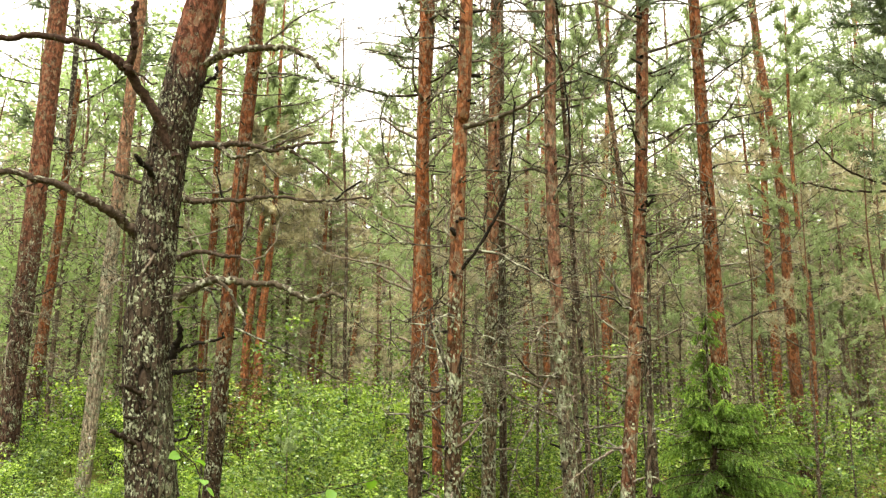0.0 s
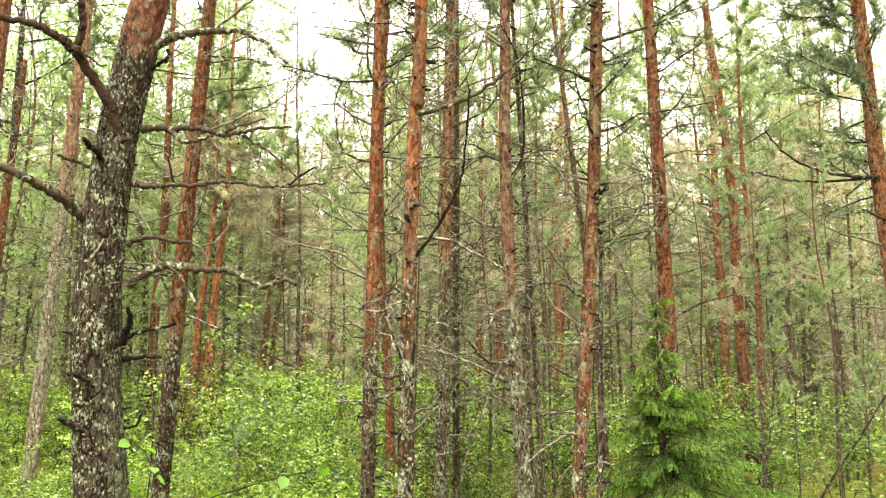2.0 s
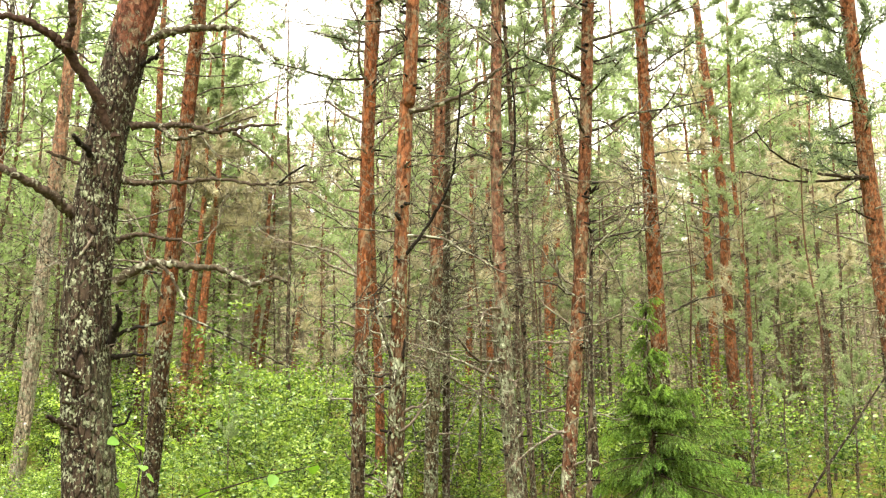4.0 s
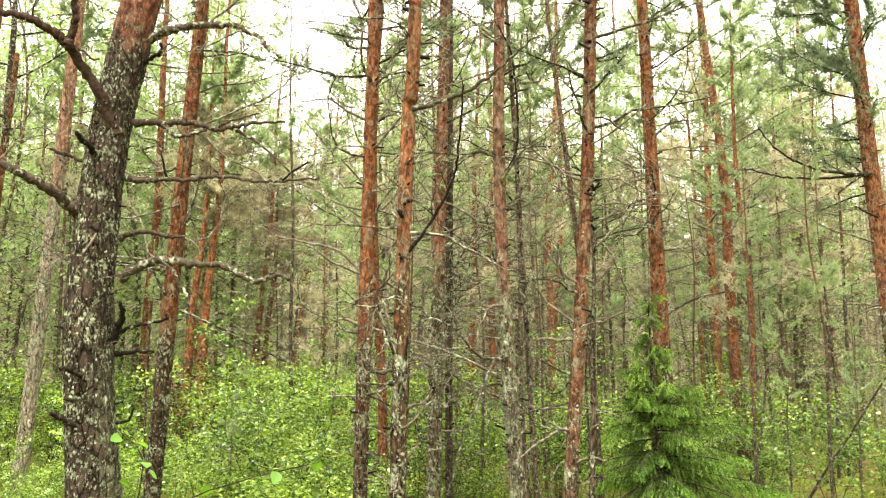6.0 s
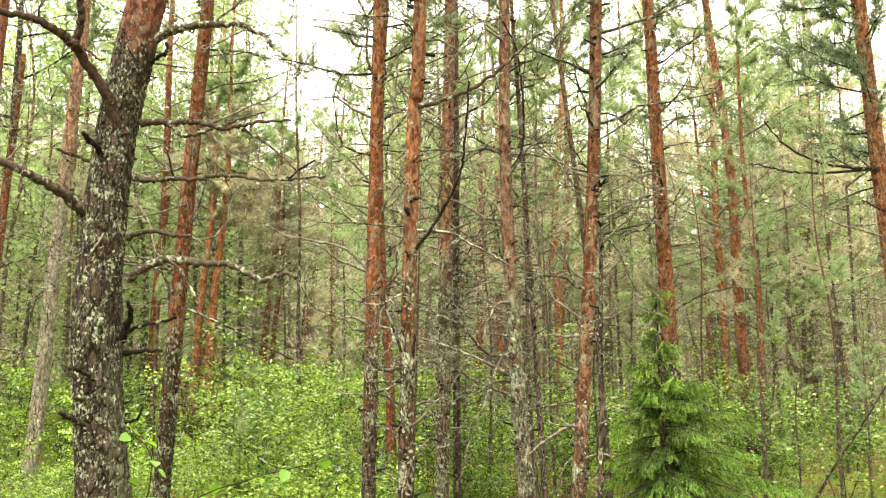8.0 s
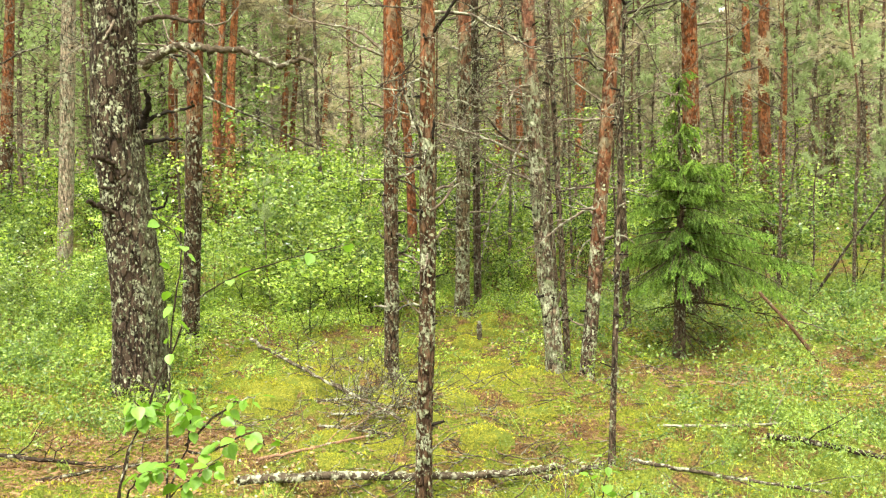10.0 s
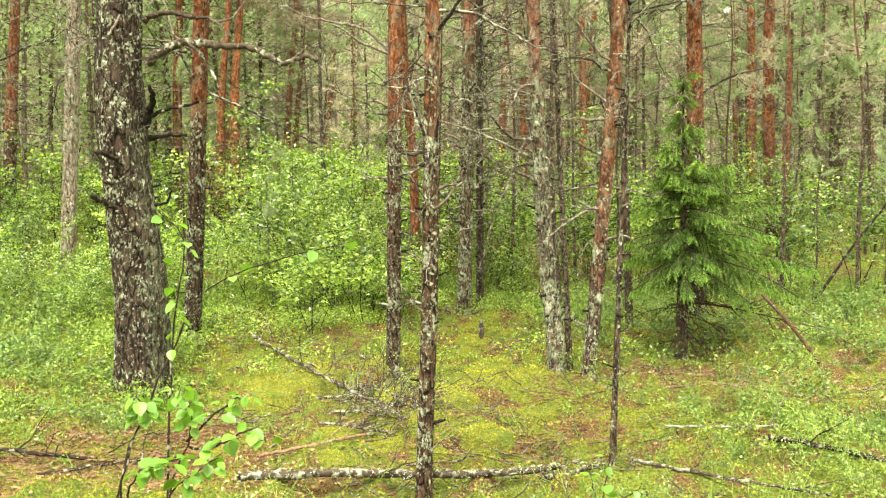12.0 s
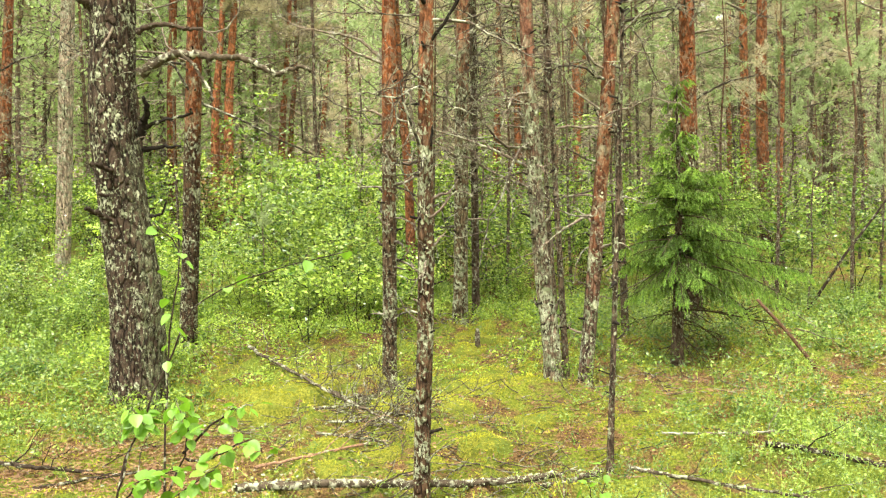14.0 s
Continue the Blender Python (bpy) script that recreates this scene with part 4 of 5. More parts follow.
for i, (x, y, lean, dia) in enumerate([(4.97, 14.16, -0.028, 15), (4.55, 12.19, -0.045, 18.6), (4.34, 11.19, -0.015, 11), (8.23, 17.14, -0.045, 15), (5.40, 16.12, -0.032, 12), (-0.06, 8.5, -0.01, 10.5)]):
    set_out(LOW_FORMS if i < 5 else FAR_FORMS, i + 3, x, y, lean, dia / 17)
for i, (x, y, lean, dia) in enumerate([(-1.14, 11.94, -0.028, 7.1), (1.15, 7.77, -0.004, 4.7), (1.56, 7.03, -0.063, 5.6), (5.03, 11.99, 0.005, 5.6)]):
    set_out(THIN_FORMS, i, x, y, lean, max(0.8, dia / 7.4))

for i, (x, y, size) in enumerate([(0.6, 13.5, 0.9), (1.9, 12.6, 0.85), (3.2, 14.0, 0.6), (3.9, 17.5, 0.75), (5.9, 15.2, 1.0), (5.0, 18.5, 1.2), (6.6, 13.4, 0.9), (7.6, 17.0, 1.1), (2.6, 19.5, 1.25), (0.2, 17.5, 1.15), (-1.0, 14.6, 0.55), (-3.2, 18.0, 1.15), (-4.7, 13.8, 0.9), (-6.3, 16.0, 1.05), (6.2, 22.0, 1.4), (1.4, 22.5, 1.4), (-5.4, 20.5, 1.3), (8.9, 15.0, 1.0)]):
    set_out(GREEN_FORMS, i, x, y, 0.0, size, i * 1.7)

for i, (x, y, size) in enumerate([(3.03, 7.86, 0.5), (3.23, 7.75, 0.42), (3.62, 7.75, 0.55), (3.89, 7.84, 0.5), (3.4, 8.6, 0.6), (2.75, 8.35, 0.5), (4.5, 9.0, 0.6), (0.15, 8.9, 0.5), (0.55, 8.75, 0.45), (0.85, 8.9, 0.55), (1.15, 8.5, 0.5), (1.45, 8.8, 0.5), (0.7, 9.4, 0.6), (1.75, 8.4, 0.45), (-1.3, 8.3, 0.4), (-2.3, 9.2, 0.5)]):
    set_out(THIN_FORMS, i + (i > 3), x, y, 0.03 * math.sin(i * 2.1), size, i * 0.9)

taken = [(-3.9, 15.5), (-2.9, 14.7), (4.5, 12.2), (5, 14.2), (-3.8, 10.3), (-5.2, 11.9), (-4.6, 10)]


def scatter(count, near, far, az0, az1, gap, r, skip=None):
    """Places by chance, no two nearer than gap."""
    out, tries = [], 0
    while len(out) < count and tries < 4000:
        tries += 1
        d, a = math.sqrt(r.uniform(near ** 2, far ** 2)), radians(r.uniform(az0, az1))
        x, y = d * math.sin(a), d * math.cos(a)
        if all((x - p) ** 2 + (y - q) ** 2 > gap * gap for p, q in taken) and not (skip and skip(x, y)):
            taken.append((x, y))
            out.append((x, y))
    return out


sr = random.Random(12)
for i, (x, y) in enumerate(scatter(19, 20, 38, -33, 36, 1.7, sr, lambda x, y: -0.17 < x / y < -0.02 or 0.19 < x / y < 0.27)):
    set_out(FAR_FORMS, sr.randrange(5), x, y, sr.gauss(0.01, 0.03), sr.uniform(0.8, 1.15), rr=sr, tip=sr.gauss(0, 0.02))
for i, (x, y) in enumerate(scatter(24, 11.5, 20, -4, 34, 0.8, sr)):
    set_out(THIN_FORMS, sr.randrange(4), x, y, sr.gauss(0.0, 0.05), sr.uniform(0.8, 1.25), rr=sr, tip=sr.gauss(0, 0.04))
for i, (x, y) in enumerate(scatter(7, 13, 21, -33, -4, 0.9, sr)):
    set_out(THIN_FORMS, sr.randrange(4), x, y, sr.gauss(0.02, 0.05), sr.uniform(0.8, 1.25), rr=sr, tip=sr.gauss(0, 0.04))
# unseen pines beside and behind the viewpoint, added for the light
for i, (x, y) in enumerate(scatter(4, 6, 14, 60, 300, 2.5, sr)):
    set_out(FAR_FORMS, sr.randrange(5), x, y, sr.gauss(0, 0.03), sr.uniform(0.85, 1.15), rr=sr)


# ---- young birches ----
def birch(seed, height=7.0):
    r = np.random.default_rng(seed)
    tree = thing("young_birch", (0, 0, 0), "slender young birch with light green leaves", "birch tree", "birches")
    g, pts, rad = trunk_geo([(0, 0, -0.1, 0.04), (r.normal(0, 0.1), 0, height * 0.35, 0.032), (r.normal(0, 0.15), r.normal(0, 0.1), height * 0.7, 0.018), (r.normal(0, 0.2), 0, height, 0.005)], 24, 7, 0.05, seed, 0, 0.2)
    part("trunk", g, BARK_THIN, tree)
    g = Geo()
    base, way = [], []
    for i in range(38):
        s = r.uniform(0.2, 0.98)
        p = pts[int(s * 23)]
        a = r.uniform(0, 2 * np.pi)
        path = wiggly(p, (np.cos(a), np.sin(a), 0.8), height * 0.2 * (1.15 - s) * r.uniform(0.6, 1.3) + 0.25, 7, -0.12, 0.14, r)
        tube(g, path, 0.008 * np.linspace(1, 0.2, 7), 3)
        for _ in range(60):
            q = path[r.integers(1, 7)] + r.normal(0, 0.13, 3)
            base.append(q)
            way.append(np.array([r.normal(), r.normal(), -0.6]))
    leaves(g, np.array(base), np.array(way), r.uniform(0.05, 0.092, len(base)), 1, 0.75, r)
    part("crown", g, [DEAD, LEAF_BIRCH], tree)
    return tree


BIRCH_FORMS = [birch(400), birch(401, 8.5), birch(402, 6.0)]
for i, (x, y, s) in enumerate([(-5.6, 14.5, 1.0), (-7.2, 16.5, 1.1), (-4.9, 17.8, 1.15), (-2.9, 19.5, 0.7), (-0.3, 21.0, 1.2), (-8.3, 20.0, 1.3), (6.2, 18.5, 1.2), (5.4, 21.5, 1.4), (7.9, 21.0, 1.3),
        (3.0, 23.0, 1.3), (0.7, 24.0, 1.3), (-6.6, 24.0, 1.4), (9.6, 19.0, 1.0), (11.0, 25.0, 1.4), (-6.4, 13.6, 0.9), (-7.8, 18.2, 1.2), (-3.6, 22.5, 1.35), (6.9, 15.8, 0.95), (8.8, 22.5, 1.35), (-5.1, 15.6, 1.1), (-6.0, 17.6, 1.25), (-3.4, 16.6, 1.05), (-0.9, 15.6, 0.55), (-0.2, 18.2, 1.1), (4.2, 19.0, 1.2), (-3.5, 17.6, 1.15), (-4.45, 16.9, 1.15), (-5.5, 13.3, 1.05), (-2.9, 17.9, 0.95)]):
    set_out(BIRCH_FORMS, i, x, y, 0.0, s, rr=sr)


# ---- undergrowth ----
def shrub(seed, height=1.2, spread=0.5, stems=7, count=700, size=0.048, leaf=None, label="leafy light green deciduous shrub", low=None):
    r = np.random.default_rng(seed)
    leaf = leaf or LEAF_BUSH
    bush = thing("shrub", (0, 0, 0), label, "shrub", "undergrowth shrubs")
    base, way = [], []
    twig = Geo()
    for i in range(stems):
        a = r.uniform(0, 2 * np.pi)
        p0 = np.array([np.cos(a), np.sin(a), 0]) * spread * 0.35 * r.random() - np.array([0, 0, 0.04])
        path = wiggly(p0, (np.cos(a) * 0.3, np.sin(a) * 0.3, 1), height * r.uniform(0.65, 1.1), 9, 0.06, 0.13, r)
        g = Geo()
        tube(g, path[::2], r.uniform(0.003, 0.006) * np.linspace(1, 0.25, 5), 3)
        part("stem", g, DEAD_DARK, bush)
        for _ in range(7):
            j = r.integers(low or (1 if seed % 2 else 4), 9)
            b = r.uniform(0, 2 * np.pi)
            tw = wiggly(path[j], (np.cos(b), np.sin(b), 0.5), spread * r.uniform(0.4, 0.9), 5, -0.03, 0.18, r)
            tube(twig, tw[::2], 0.0028 * np.array([1, 0.7, 0.4]), 3)
            for _ in range(count // (stems * 7)):
                base.append(tw[r.integers(1, 5)] + r.normal(0, 0.035, 3))
                way.append(np.array([r.normal(), r.normal(), r.normal(0, 0.4)]))
    leaves(twig, np.array(base), np.array(way), size * r.uniform(0.65, 1.35, len(base)), 1, 0.7, r)
    part("foliage", twig, [DEAD_DARK, leaf], bush)
    return bush


SHRUB_FORMS = [shrub(600, count=1500, size=0.041, leaf=LEAF_DEEP, label="leafy dark green deciduous shrub"), shrub(601, 1.0, 0.55, 8, 1700, 0.041), shrub(602, 1.4, 0.5, 6, 1500, 0.040), shrub(603, 0.9, 0.45, 7, 1200, 0.039, LEAF_DEEP, "low dark green leafy shrub"), shrub(604, 1.2, 0.6, 8, 1600, 0.041), shrub(605, 1.6, 0.5, 6, 1400, 0.040), shrub(607, 1.9, 0.45, 5, 700, 0.044, LEAF_DEEP, "tall thin-stemmed dark green shrub")]
FRONT_FORMS = [shrub(611, 0.95, 0.42, 5, 900, 0.043, LEAF_LIGHT, label="young shrub with bare stems and light green leaves", low=4), shrub(612, 1.15, 0.45, 5, 960, 0.043, LEAF_LIGHT, label="young shrub with bare stems and light green leaves", low=4)]


def open_moss(x, y):
    """The mossy clearing and the ground in front stay free of shrubs."""
    return (abs(x - 0.65) < 0.9 and y < 8.5) or y < 7.0 or (x > -1.9 and y < 8.0) or (1.1 < x < 2.9 and y < 7.6) or math.hypot(x + 3.77, y - 10.34) < 0.35


BROWN_LEAF = foliage("leaf_brown", (0.16, 0.09, 0.03), (0.30, 0.20, 0.07), 0.3)
brown = shrub(606, 1.5, 0.6, 7, 700, 0.05, BROWN_LEAF, "shrub with withered brown leaves")
brown.matrix_basis = pose(-2.75, 13.2, gz(-2.75, 13.2))
for i, (x, y, size) in enumerate([(0.2, 9.3, 0.9), (0.75, 9.0, 0.8), (1.25, 9.3, 0.95), (0.5, 10.1, 1.05), (1.0, 10.3, 1.1), (1.7, 9.7, 0.95), (-0.05, 10.0, 1.0), (-1.05, 8.9, 0.75), (2.0, 9.0, 0.8), (0.9, 8.6, 0.55)]):
    set_out(SHRUB_FORMS, (4, 1, 6, 2, 1)[i % 5], x, y, 0.0, size, i * 1.3)
for i, (x, y, size) in enumerate([(-0.78, 6.95, 0.72), (-0.42, 7.05, 0.75), (-1.02, 7.55, 0.85), (-0.62, 7.6, 0.9), (-0.25, 7.65, 0.8), (-1.45, 8.15, 0.95), (-1.15, 8.3, 1.0), (-0.85, 8.15, 0.95), (-2.15, 8.0, 0.8), (-1.8, 8.4, 0.95), (0.05, 8.15, 0.8), (-0.72, 7.85, 0.5), (-0.42, 7.9, 0.55), (-0.12, 7.8, 0.45), (0.12, 7.7, 0.4), (-0.98, 7.9, 0.5)]):
    set_out(FRONT_FORMS, i, x, y, 0.0, size, i * 1.9)
taken = []
sr = random.Random(29)
for x, y in scatter(64, 7.3, 13.5, -30, 3, 0.4, sr, open_moss):
    set_out(SHRUB_FORMS, sr.randrange(7), x, y, sr.gauss(0, 0.05), sr.uniform(0.65, 1.15) * (0.62 if x < -2.4 and y < 10.6 else 1.0), rr=sr)
for i, (x, y) in enumerate(scatter(64, 7.6, 15, 2, 36, 0.5, sr, open_moss)):
    set_out(SHRUB_FORMS, (0, 3, 6, 6, 1)[i % 5], x, y, sr.gauss(0, 0.05), sr.uniform(0.6, 1.0), rr=sr)
for x, y in scatter(30, 13, 22, -33, 36, 0.6, sr):
    set_out(SHRUB_FORMS, sr.randrange(7), x, y, sr.gauss(0, 0.05), sr.uniform(0.9, 1.5), rr=sr)


# ---- the young spruce ----
def young_spruce(x, y, height=1.95):
    """Layered, drooping boughs; longest on the side away from its neighbours."""
    r = np.random.default_rng(77)
    z0 = gz(x, y)
    tree = thing("young_spruce", (x, y, z0), "small spruce with drooping boughs and fresh green tips", "spruce tree")
    g, pts, rad = trunk_geo([(0, 0, -0.1, 0.044), (0.01, 0, 0.6, 0.034), (0.005, 0, 1.2, 0.018), (-0.01, 0, height, 0.004)], 30, 9, 0.05, 9)
    part("trunk", g, BARK_THIN, tree)
    z, turn = 0.65, 0.0
    while z < height - 0.03:
        s = (z - 0.5) / (height - 0.5)
        turn += 0.5
        around = 11 if s < 0.6 else 4
        for j in range(around):
            a = turn + j * 2 * math.pi / around + r.normal(0, 0.3)
            right = max(0.0, math.cos(a)) ** 1.5
            ln = (0.06 + 0.37 * (1 - s)) * r.uniform(0.55, 1.3) * (1 + 1.4 * right * math.exp(-((s - 0.27) / 0.2) ** 2))
            zb = z + r.normal(0, 0.05)
            rise = -0.05 + 0.75 * s ** 1.5 + r.normal(0, 0.12)
            path = wiggly((np.interp(zb, pts[:, 2], pts[:, 0]), 0, zb), (np.cos(a), np.sin(a), rise), ln, 9, -0.09 * (1 - s), 0.05, r)
            g = Geo()
            tube(g, path, 0.0065 * (1.1 - s) * np.linspace(1, 0.3, 9), 4)
            nb, nw, tipward = [], [], []
            count = int((12 + 66 * ln) * (1 if s < 0.6 else 0.6))
            for q in range(count):
                u = 0.14 + 0.86 * (q + r.random()) / count
                i = min(int(u * 8), 7)
                p = path[i] + (path[i + 1] - path[i]) * (u * 8 - i)
                d = unit(path[i + 1] - path[i])
                side = unit(np.cross(d, (0, 0, 1.0))) * (1 if q % 2 else -1)
                tl = (0.065 + 0.22 * ln * (1.1 - u)) * r.uniform(0.75, 1.25)
                tw = wiggly(p, d * 0.85 + side * r.uniform(0.55, 0.95) - np.array([0, 0, r.uniform(0.2, 1.5)]), tl, 5, -0.18, 0.07, r)
                tube(g, tw[::2], 0.0022 * np.array([1, 0.8, 0.4]), 3)
                m = int(12 + 330 * tl)
                u2 = r.uniform(0, 4, m)
                k = np.minimum(u2.astype(int), 3)
                tipward.append(0.6 * u + 0.4 * u2 / 4)
                nb.append(tw[k] + (tw[k + 1] - tw[k]) * (u2 - k)[:, None])
                nw.append(np.repeat(unit(tw[-1] - tw[0])[None], m, 0) * 0.9)
            far_out, nb, nw = np.concatenate(tipward), np.concatenate(nb), np.concatenate(nw)
            bough = part("bough", g, SPRUCE_WOOD, tree)
            g = Geo()
            for mat, pick in ((0, far_out < 0.62), (1, far_out >= 0.62)):
                if pick.any():
                    blades(g, nb[pick], nw[pick], r.uniform(0.012, 0.020, pick.sum()), np.full(pick.sum(), 0.0068), mat, 0.42, r)
            tagged(part("needles", g, [NEEDLE_SPRUCE, NEEDLE_FRESH], bough, "dark green needles, light green at the tips"), kind="stuff")
        z += 0.112 * r.uniform(0.8, 1.2)
    for z in np.arange(0.14, 0.78, 0.018):
        a = r.uniform(0, 2 * np.pi)
        g = Geo()
        dead_branch(g, (0.01, 0, z), (np.cos(a), np.sin(a), -0.25), r.uniform(0.2, 0.42), 0.0045, r, 11, -0.09, 0.15, 4, 2)
        part("branch", g, SPRUCE_WOOD, tree, "dry brown lower branch")
    g = Geo()
    dead_branch(g, (0.0, 0, 0.38), (0.9, -0.15, 0.0), 0.75, 0.009, r, 14, -0.035, 0.06, 5, 3)
    part("branch", g, SPRUCE_WOOD, tree, "long bare lower bough with brown twigs")


young_spruce(1.79, 6.45)


# ---- low plants on the floor ----
def patch_points(count, x0, x1, y0, y1, r, want):
    out = np.zeros((0, 2))
    while len(out) < count:
        p = np.stack([r.uniform(x0, x1, count), r.uniform(y0, y1, count)], -1)
        p = p[want(p[:, 0], p[:, 1]) > r.random(count)]
        out = np.vstack([out, p])
    return out[:count]


def clearing(x, y):
    """1 in the open mossy middle, 0 elsewhere."""
    c = np.exp(-(((x - 0.55) / 0.75) ** 2 + ((y - 6.3) / 1.7) ** 2) * 1.2) + 0.8 * np.exp(-(((x + 0.55) / 0.5) ** 2 + ((y - 4.9) / 0.6) ** 2))
    c = c + np.exp(-(((x + 0.1) / 0.8) ** 2 + ((y - 4.15) / 0.25) ** 2)) + np.exp(-(((x + 0.55) / 0.55) ** 2 + ((y - 5.7) / 0.7) ** 2))
    c = c + 0.8 * np.exp(-(((x + 1.1) / 0.5) ** 2 + ((y - 4.2) / 0.35) ** 2))
    c = c + 0.9 * np.exp(-(((x - 0.2) / 0.45) ** 2 + ((y - 5.0) / 0.7) ** 2)) + 0.9 * np.exp(-(((x + 1.7) / 0.8) ** 2 + ((y - 4.0) / 0.4) ** 2))
    c = c + 0.9 * np.exp(-(((x + 1.75) / 0.55) ** 2 + ((y - 4.55) / 0.32) ** 2)) + 0.7 * np.exp(-(((x - 0.95) / 0.35) ** 2 + ((y - 4.75) / 0.3) ** 2))
    return np.clip(c, 0, 1)


def bilberries():
    r = np.random.default_rng(800)
    g = Geo()
    want = lambda x, y: np.clip((0.3 + 0.75 * ((x < -0.9 - 0.35 * np.maximum(0, 5.4 - y)) & (y > 4.7)) + 0.3 * (y > 7.0) - 0.9 * ((x > -1.7) & (x < 0.4) & (y > 6.2) & (y < 8.2)) - 0.05 * ((x > 1.1) & (y < 5.8)) + 1.3 * lattice(x * 0.9, y * 0.9, 61) + 1.0 * lattice(x * 3.1, y * 3.1, 66)) * (1 - 0.95 * clearing(x, y)) * np.where((x > 2.4) & (y > 6.6), 0.4, 1.0), 0.015, 1) * np.where(np.abs(x) < y * 0.62 + 0.4, 1, 0)
    p = patch_points(4300, -5.5, 5.5, 3.2, 9.0, r, want)
    leafy = lambda x, y: np.clip(-0.05 + 1.6 * lattice(x * 1.5, y * 1.5, 72) + 1.2 * lattice(x * 4.0, y * 4.0, 73), 0.01, 1) * (1 - 0.8 * clearing(x, y)) * np.where(np.abs(x) < y * 0.62, 1, 0)
    p = np.vstack([p, patch_points(170, 0.75, 3.2, 3.75, 6.0, np.random.default_rng(808), leafy)])
    h = r.uniform(0.09, 0.24, len(p)) * (0.75 + 0.5 * np.clip((p[:, 1] - 4) / 4, 0, 1))
    z = ground_z(p[:, 0], p[:, 1])
    base, way = [], []
    for (x, y), hh, zz in zip(p, h, z):
        for _ in range(2):
            path = wiggly((x, y, zz - 0.01), (r.normal(0, 0.4), r.normal(0, 0.4), 1), hh, 4, 0, 0.2, r)
            tube(g, path[[0, 1, 3]], 0.0018 * np.array([1, 0.8, 0.5]), 3, 1)
            n = 14
            u = r.uniform(0.5, 3, n)
            k = np.minimum(u.astype(int), 2)
            base.append(path[k] + (path[k + 1] - path[k]) * (u - k)[:, None] + r.normal(0, 0.024, (n, 3)))
            way.append(np.stack([r.normal(size=n), r.normal(size=n), r.normal(0.2, 0.5, n)], -1))
    base, way = np.concatenate(base), np.concatenate(way)
    size = r.uniform(0.013, 0.027, len(base)) * np.clip(0.62 + 0.2 * (base[:, 1] - 4.3), 0.55, 1.0) * np.where(base[:, 0] < -0.9, 1.3, np.where(base[:, 0] > 0.7, 1.25, 1.0))
    # cool plants on the right; front shade and left gaps put into leaf colour
    dark = (base[:, 0] > 1.0 + 0.3 * lattice(base[:, 0] * 3, base[:, 1] * 3, 70)) | (base[:, 1] < 5.1 + 0.5 * lattice(base[:, 0] * 2, base[:, 1] * 2, 71)) | ((base[:, 0] < -1.2) & (lattice(base[:, 0] * 2.2, base[:, 1] * 2.2, 74) > 0.02))
    for slot, pick in ((1, ~dark), (2, dark)):
        leaves(g, base[pick], way[pick], size[pick], slot, 0.6, r)
    tagged(part("bilberry_plants", g, [DEAD_DARK, LEAF_LOW, LEAF_COOL_SHADE]), "knee-low bilberry plants with small green leaves", "bilberry plants", kind="stuff")


def moss_and_grass():
    r = np.random.default_rng(801)
    g = Geo()
    want = lambda x, y: np.clip(0.55 + 0.9 * lattice(x * 1.4, y * 1.4, 62) + 0.5 * clearing(x, y), 0.03, 1) * np.where(np.abs(x) < y * 0.6 + 0.3, 1, 0)
    p = patch_points(80000, -4.5, 4.5, 3.3, 8.5, r, want)
    z = ground_z(p[:, 0], p[:, 1])
    blades(g, np.column_stack([p, z - 0.004]), np.tile((0, 0, 1.0), (len(p), 1)), r.uniform(0.008, 0.022, len(p)), np.full(len(p), 0.009), 0, 0.7, r)
    tagged(part("moss", g, MOSS), "soft yellow-green moss cushions on the floor", "moss", kind="stuff")
    g = Geo()
    want = lambda x, y: np.clip(0.4 + 1.0 * lattice(x * 1.1, y * 1.1, 63), 0.08, 1) * np.where(np.abs(x) < y * 0.6 + 0.3, 1, 0)
    p = patch_points(9000, -5, 5, 3.3, 10, r, want)
    z = ground_z(p[:, 0], p[:, 1])
    blades(g, np.column_stack([p, z - 0.004]), np.tile((0, 0, 1.0), (len(p), 1)), r.uniform(0.02, 0.085, len(p)), np.full(len(p), 0.004), 0, 0.75, r)
    tagged(part("grass", g, BLADE), "thin pale grass blades among the moss", "grass", kind="stuff")
    g = Geo()
    want = lambda x, y: np.clip(0.3 + 0.8 * lattice(x * 1.2, y * 1.2, 64), 0.05, 1) * np.where(np.abs(x) < y * 0.6 + 0.3, 1, 0)
    p = patch_points(2600, -4.0, 4.0, 3.6, 8.3, r, want)
    for x, y in p:
        a = r.uniform(0, 6.28)
        z = gz(x, y)
        path = wiggly((x, y, z + 0.008), (math.cos(a), math.sin(a), 0.1 * r.normal()), r.uniform(0.05, 0.3), 4, 0, 0.25, r)
        tube(g, path, r.uniform(0.0015, 0.004) * np.array([1, 0.9, 0.8, 0.4]), 3)
    tagged(part("fallen_twigs", g, DEAD), "small fallen twigs scattered over moss and litter", "twigs", kind="stuff")


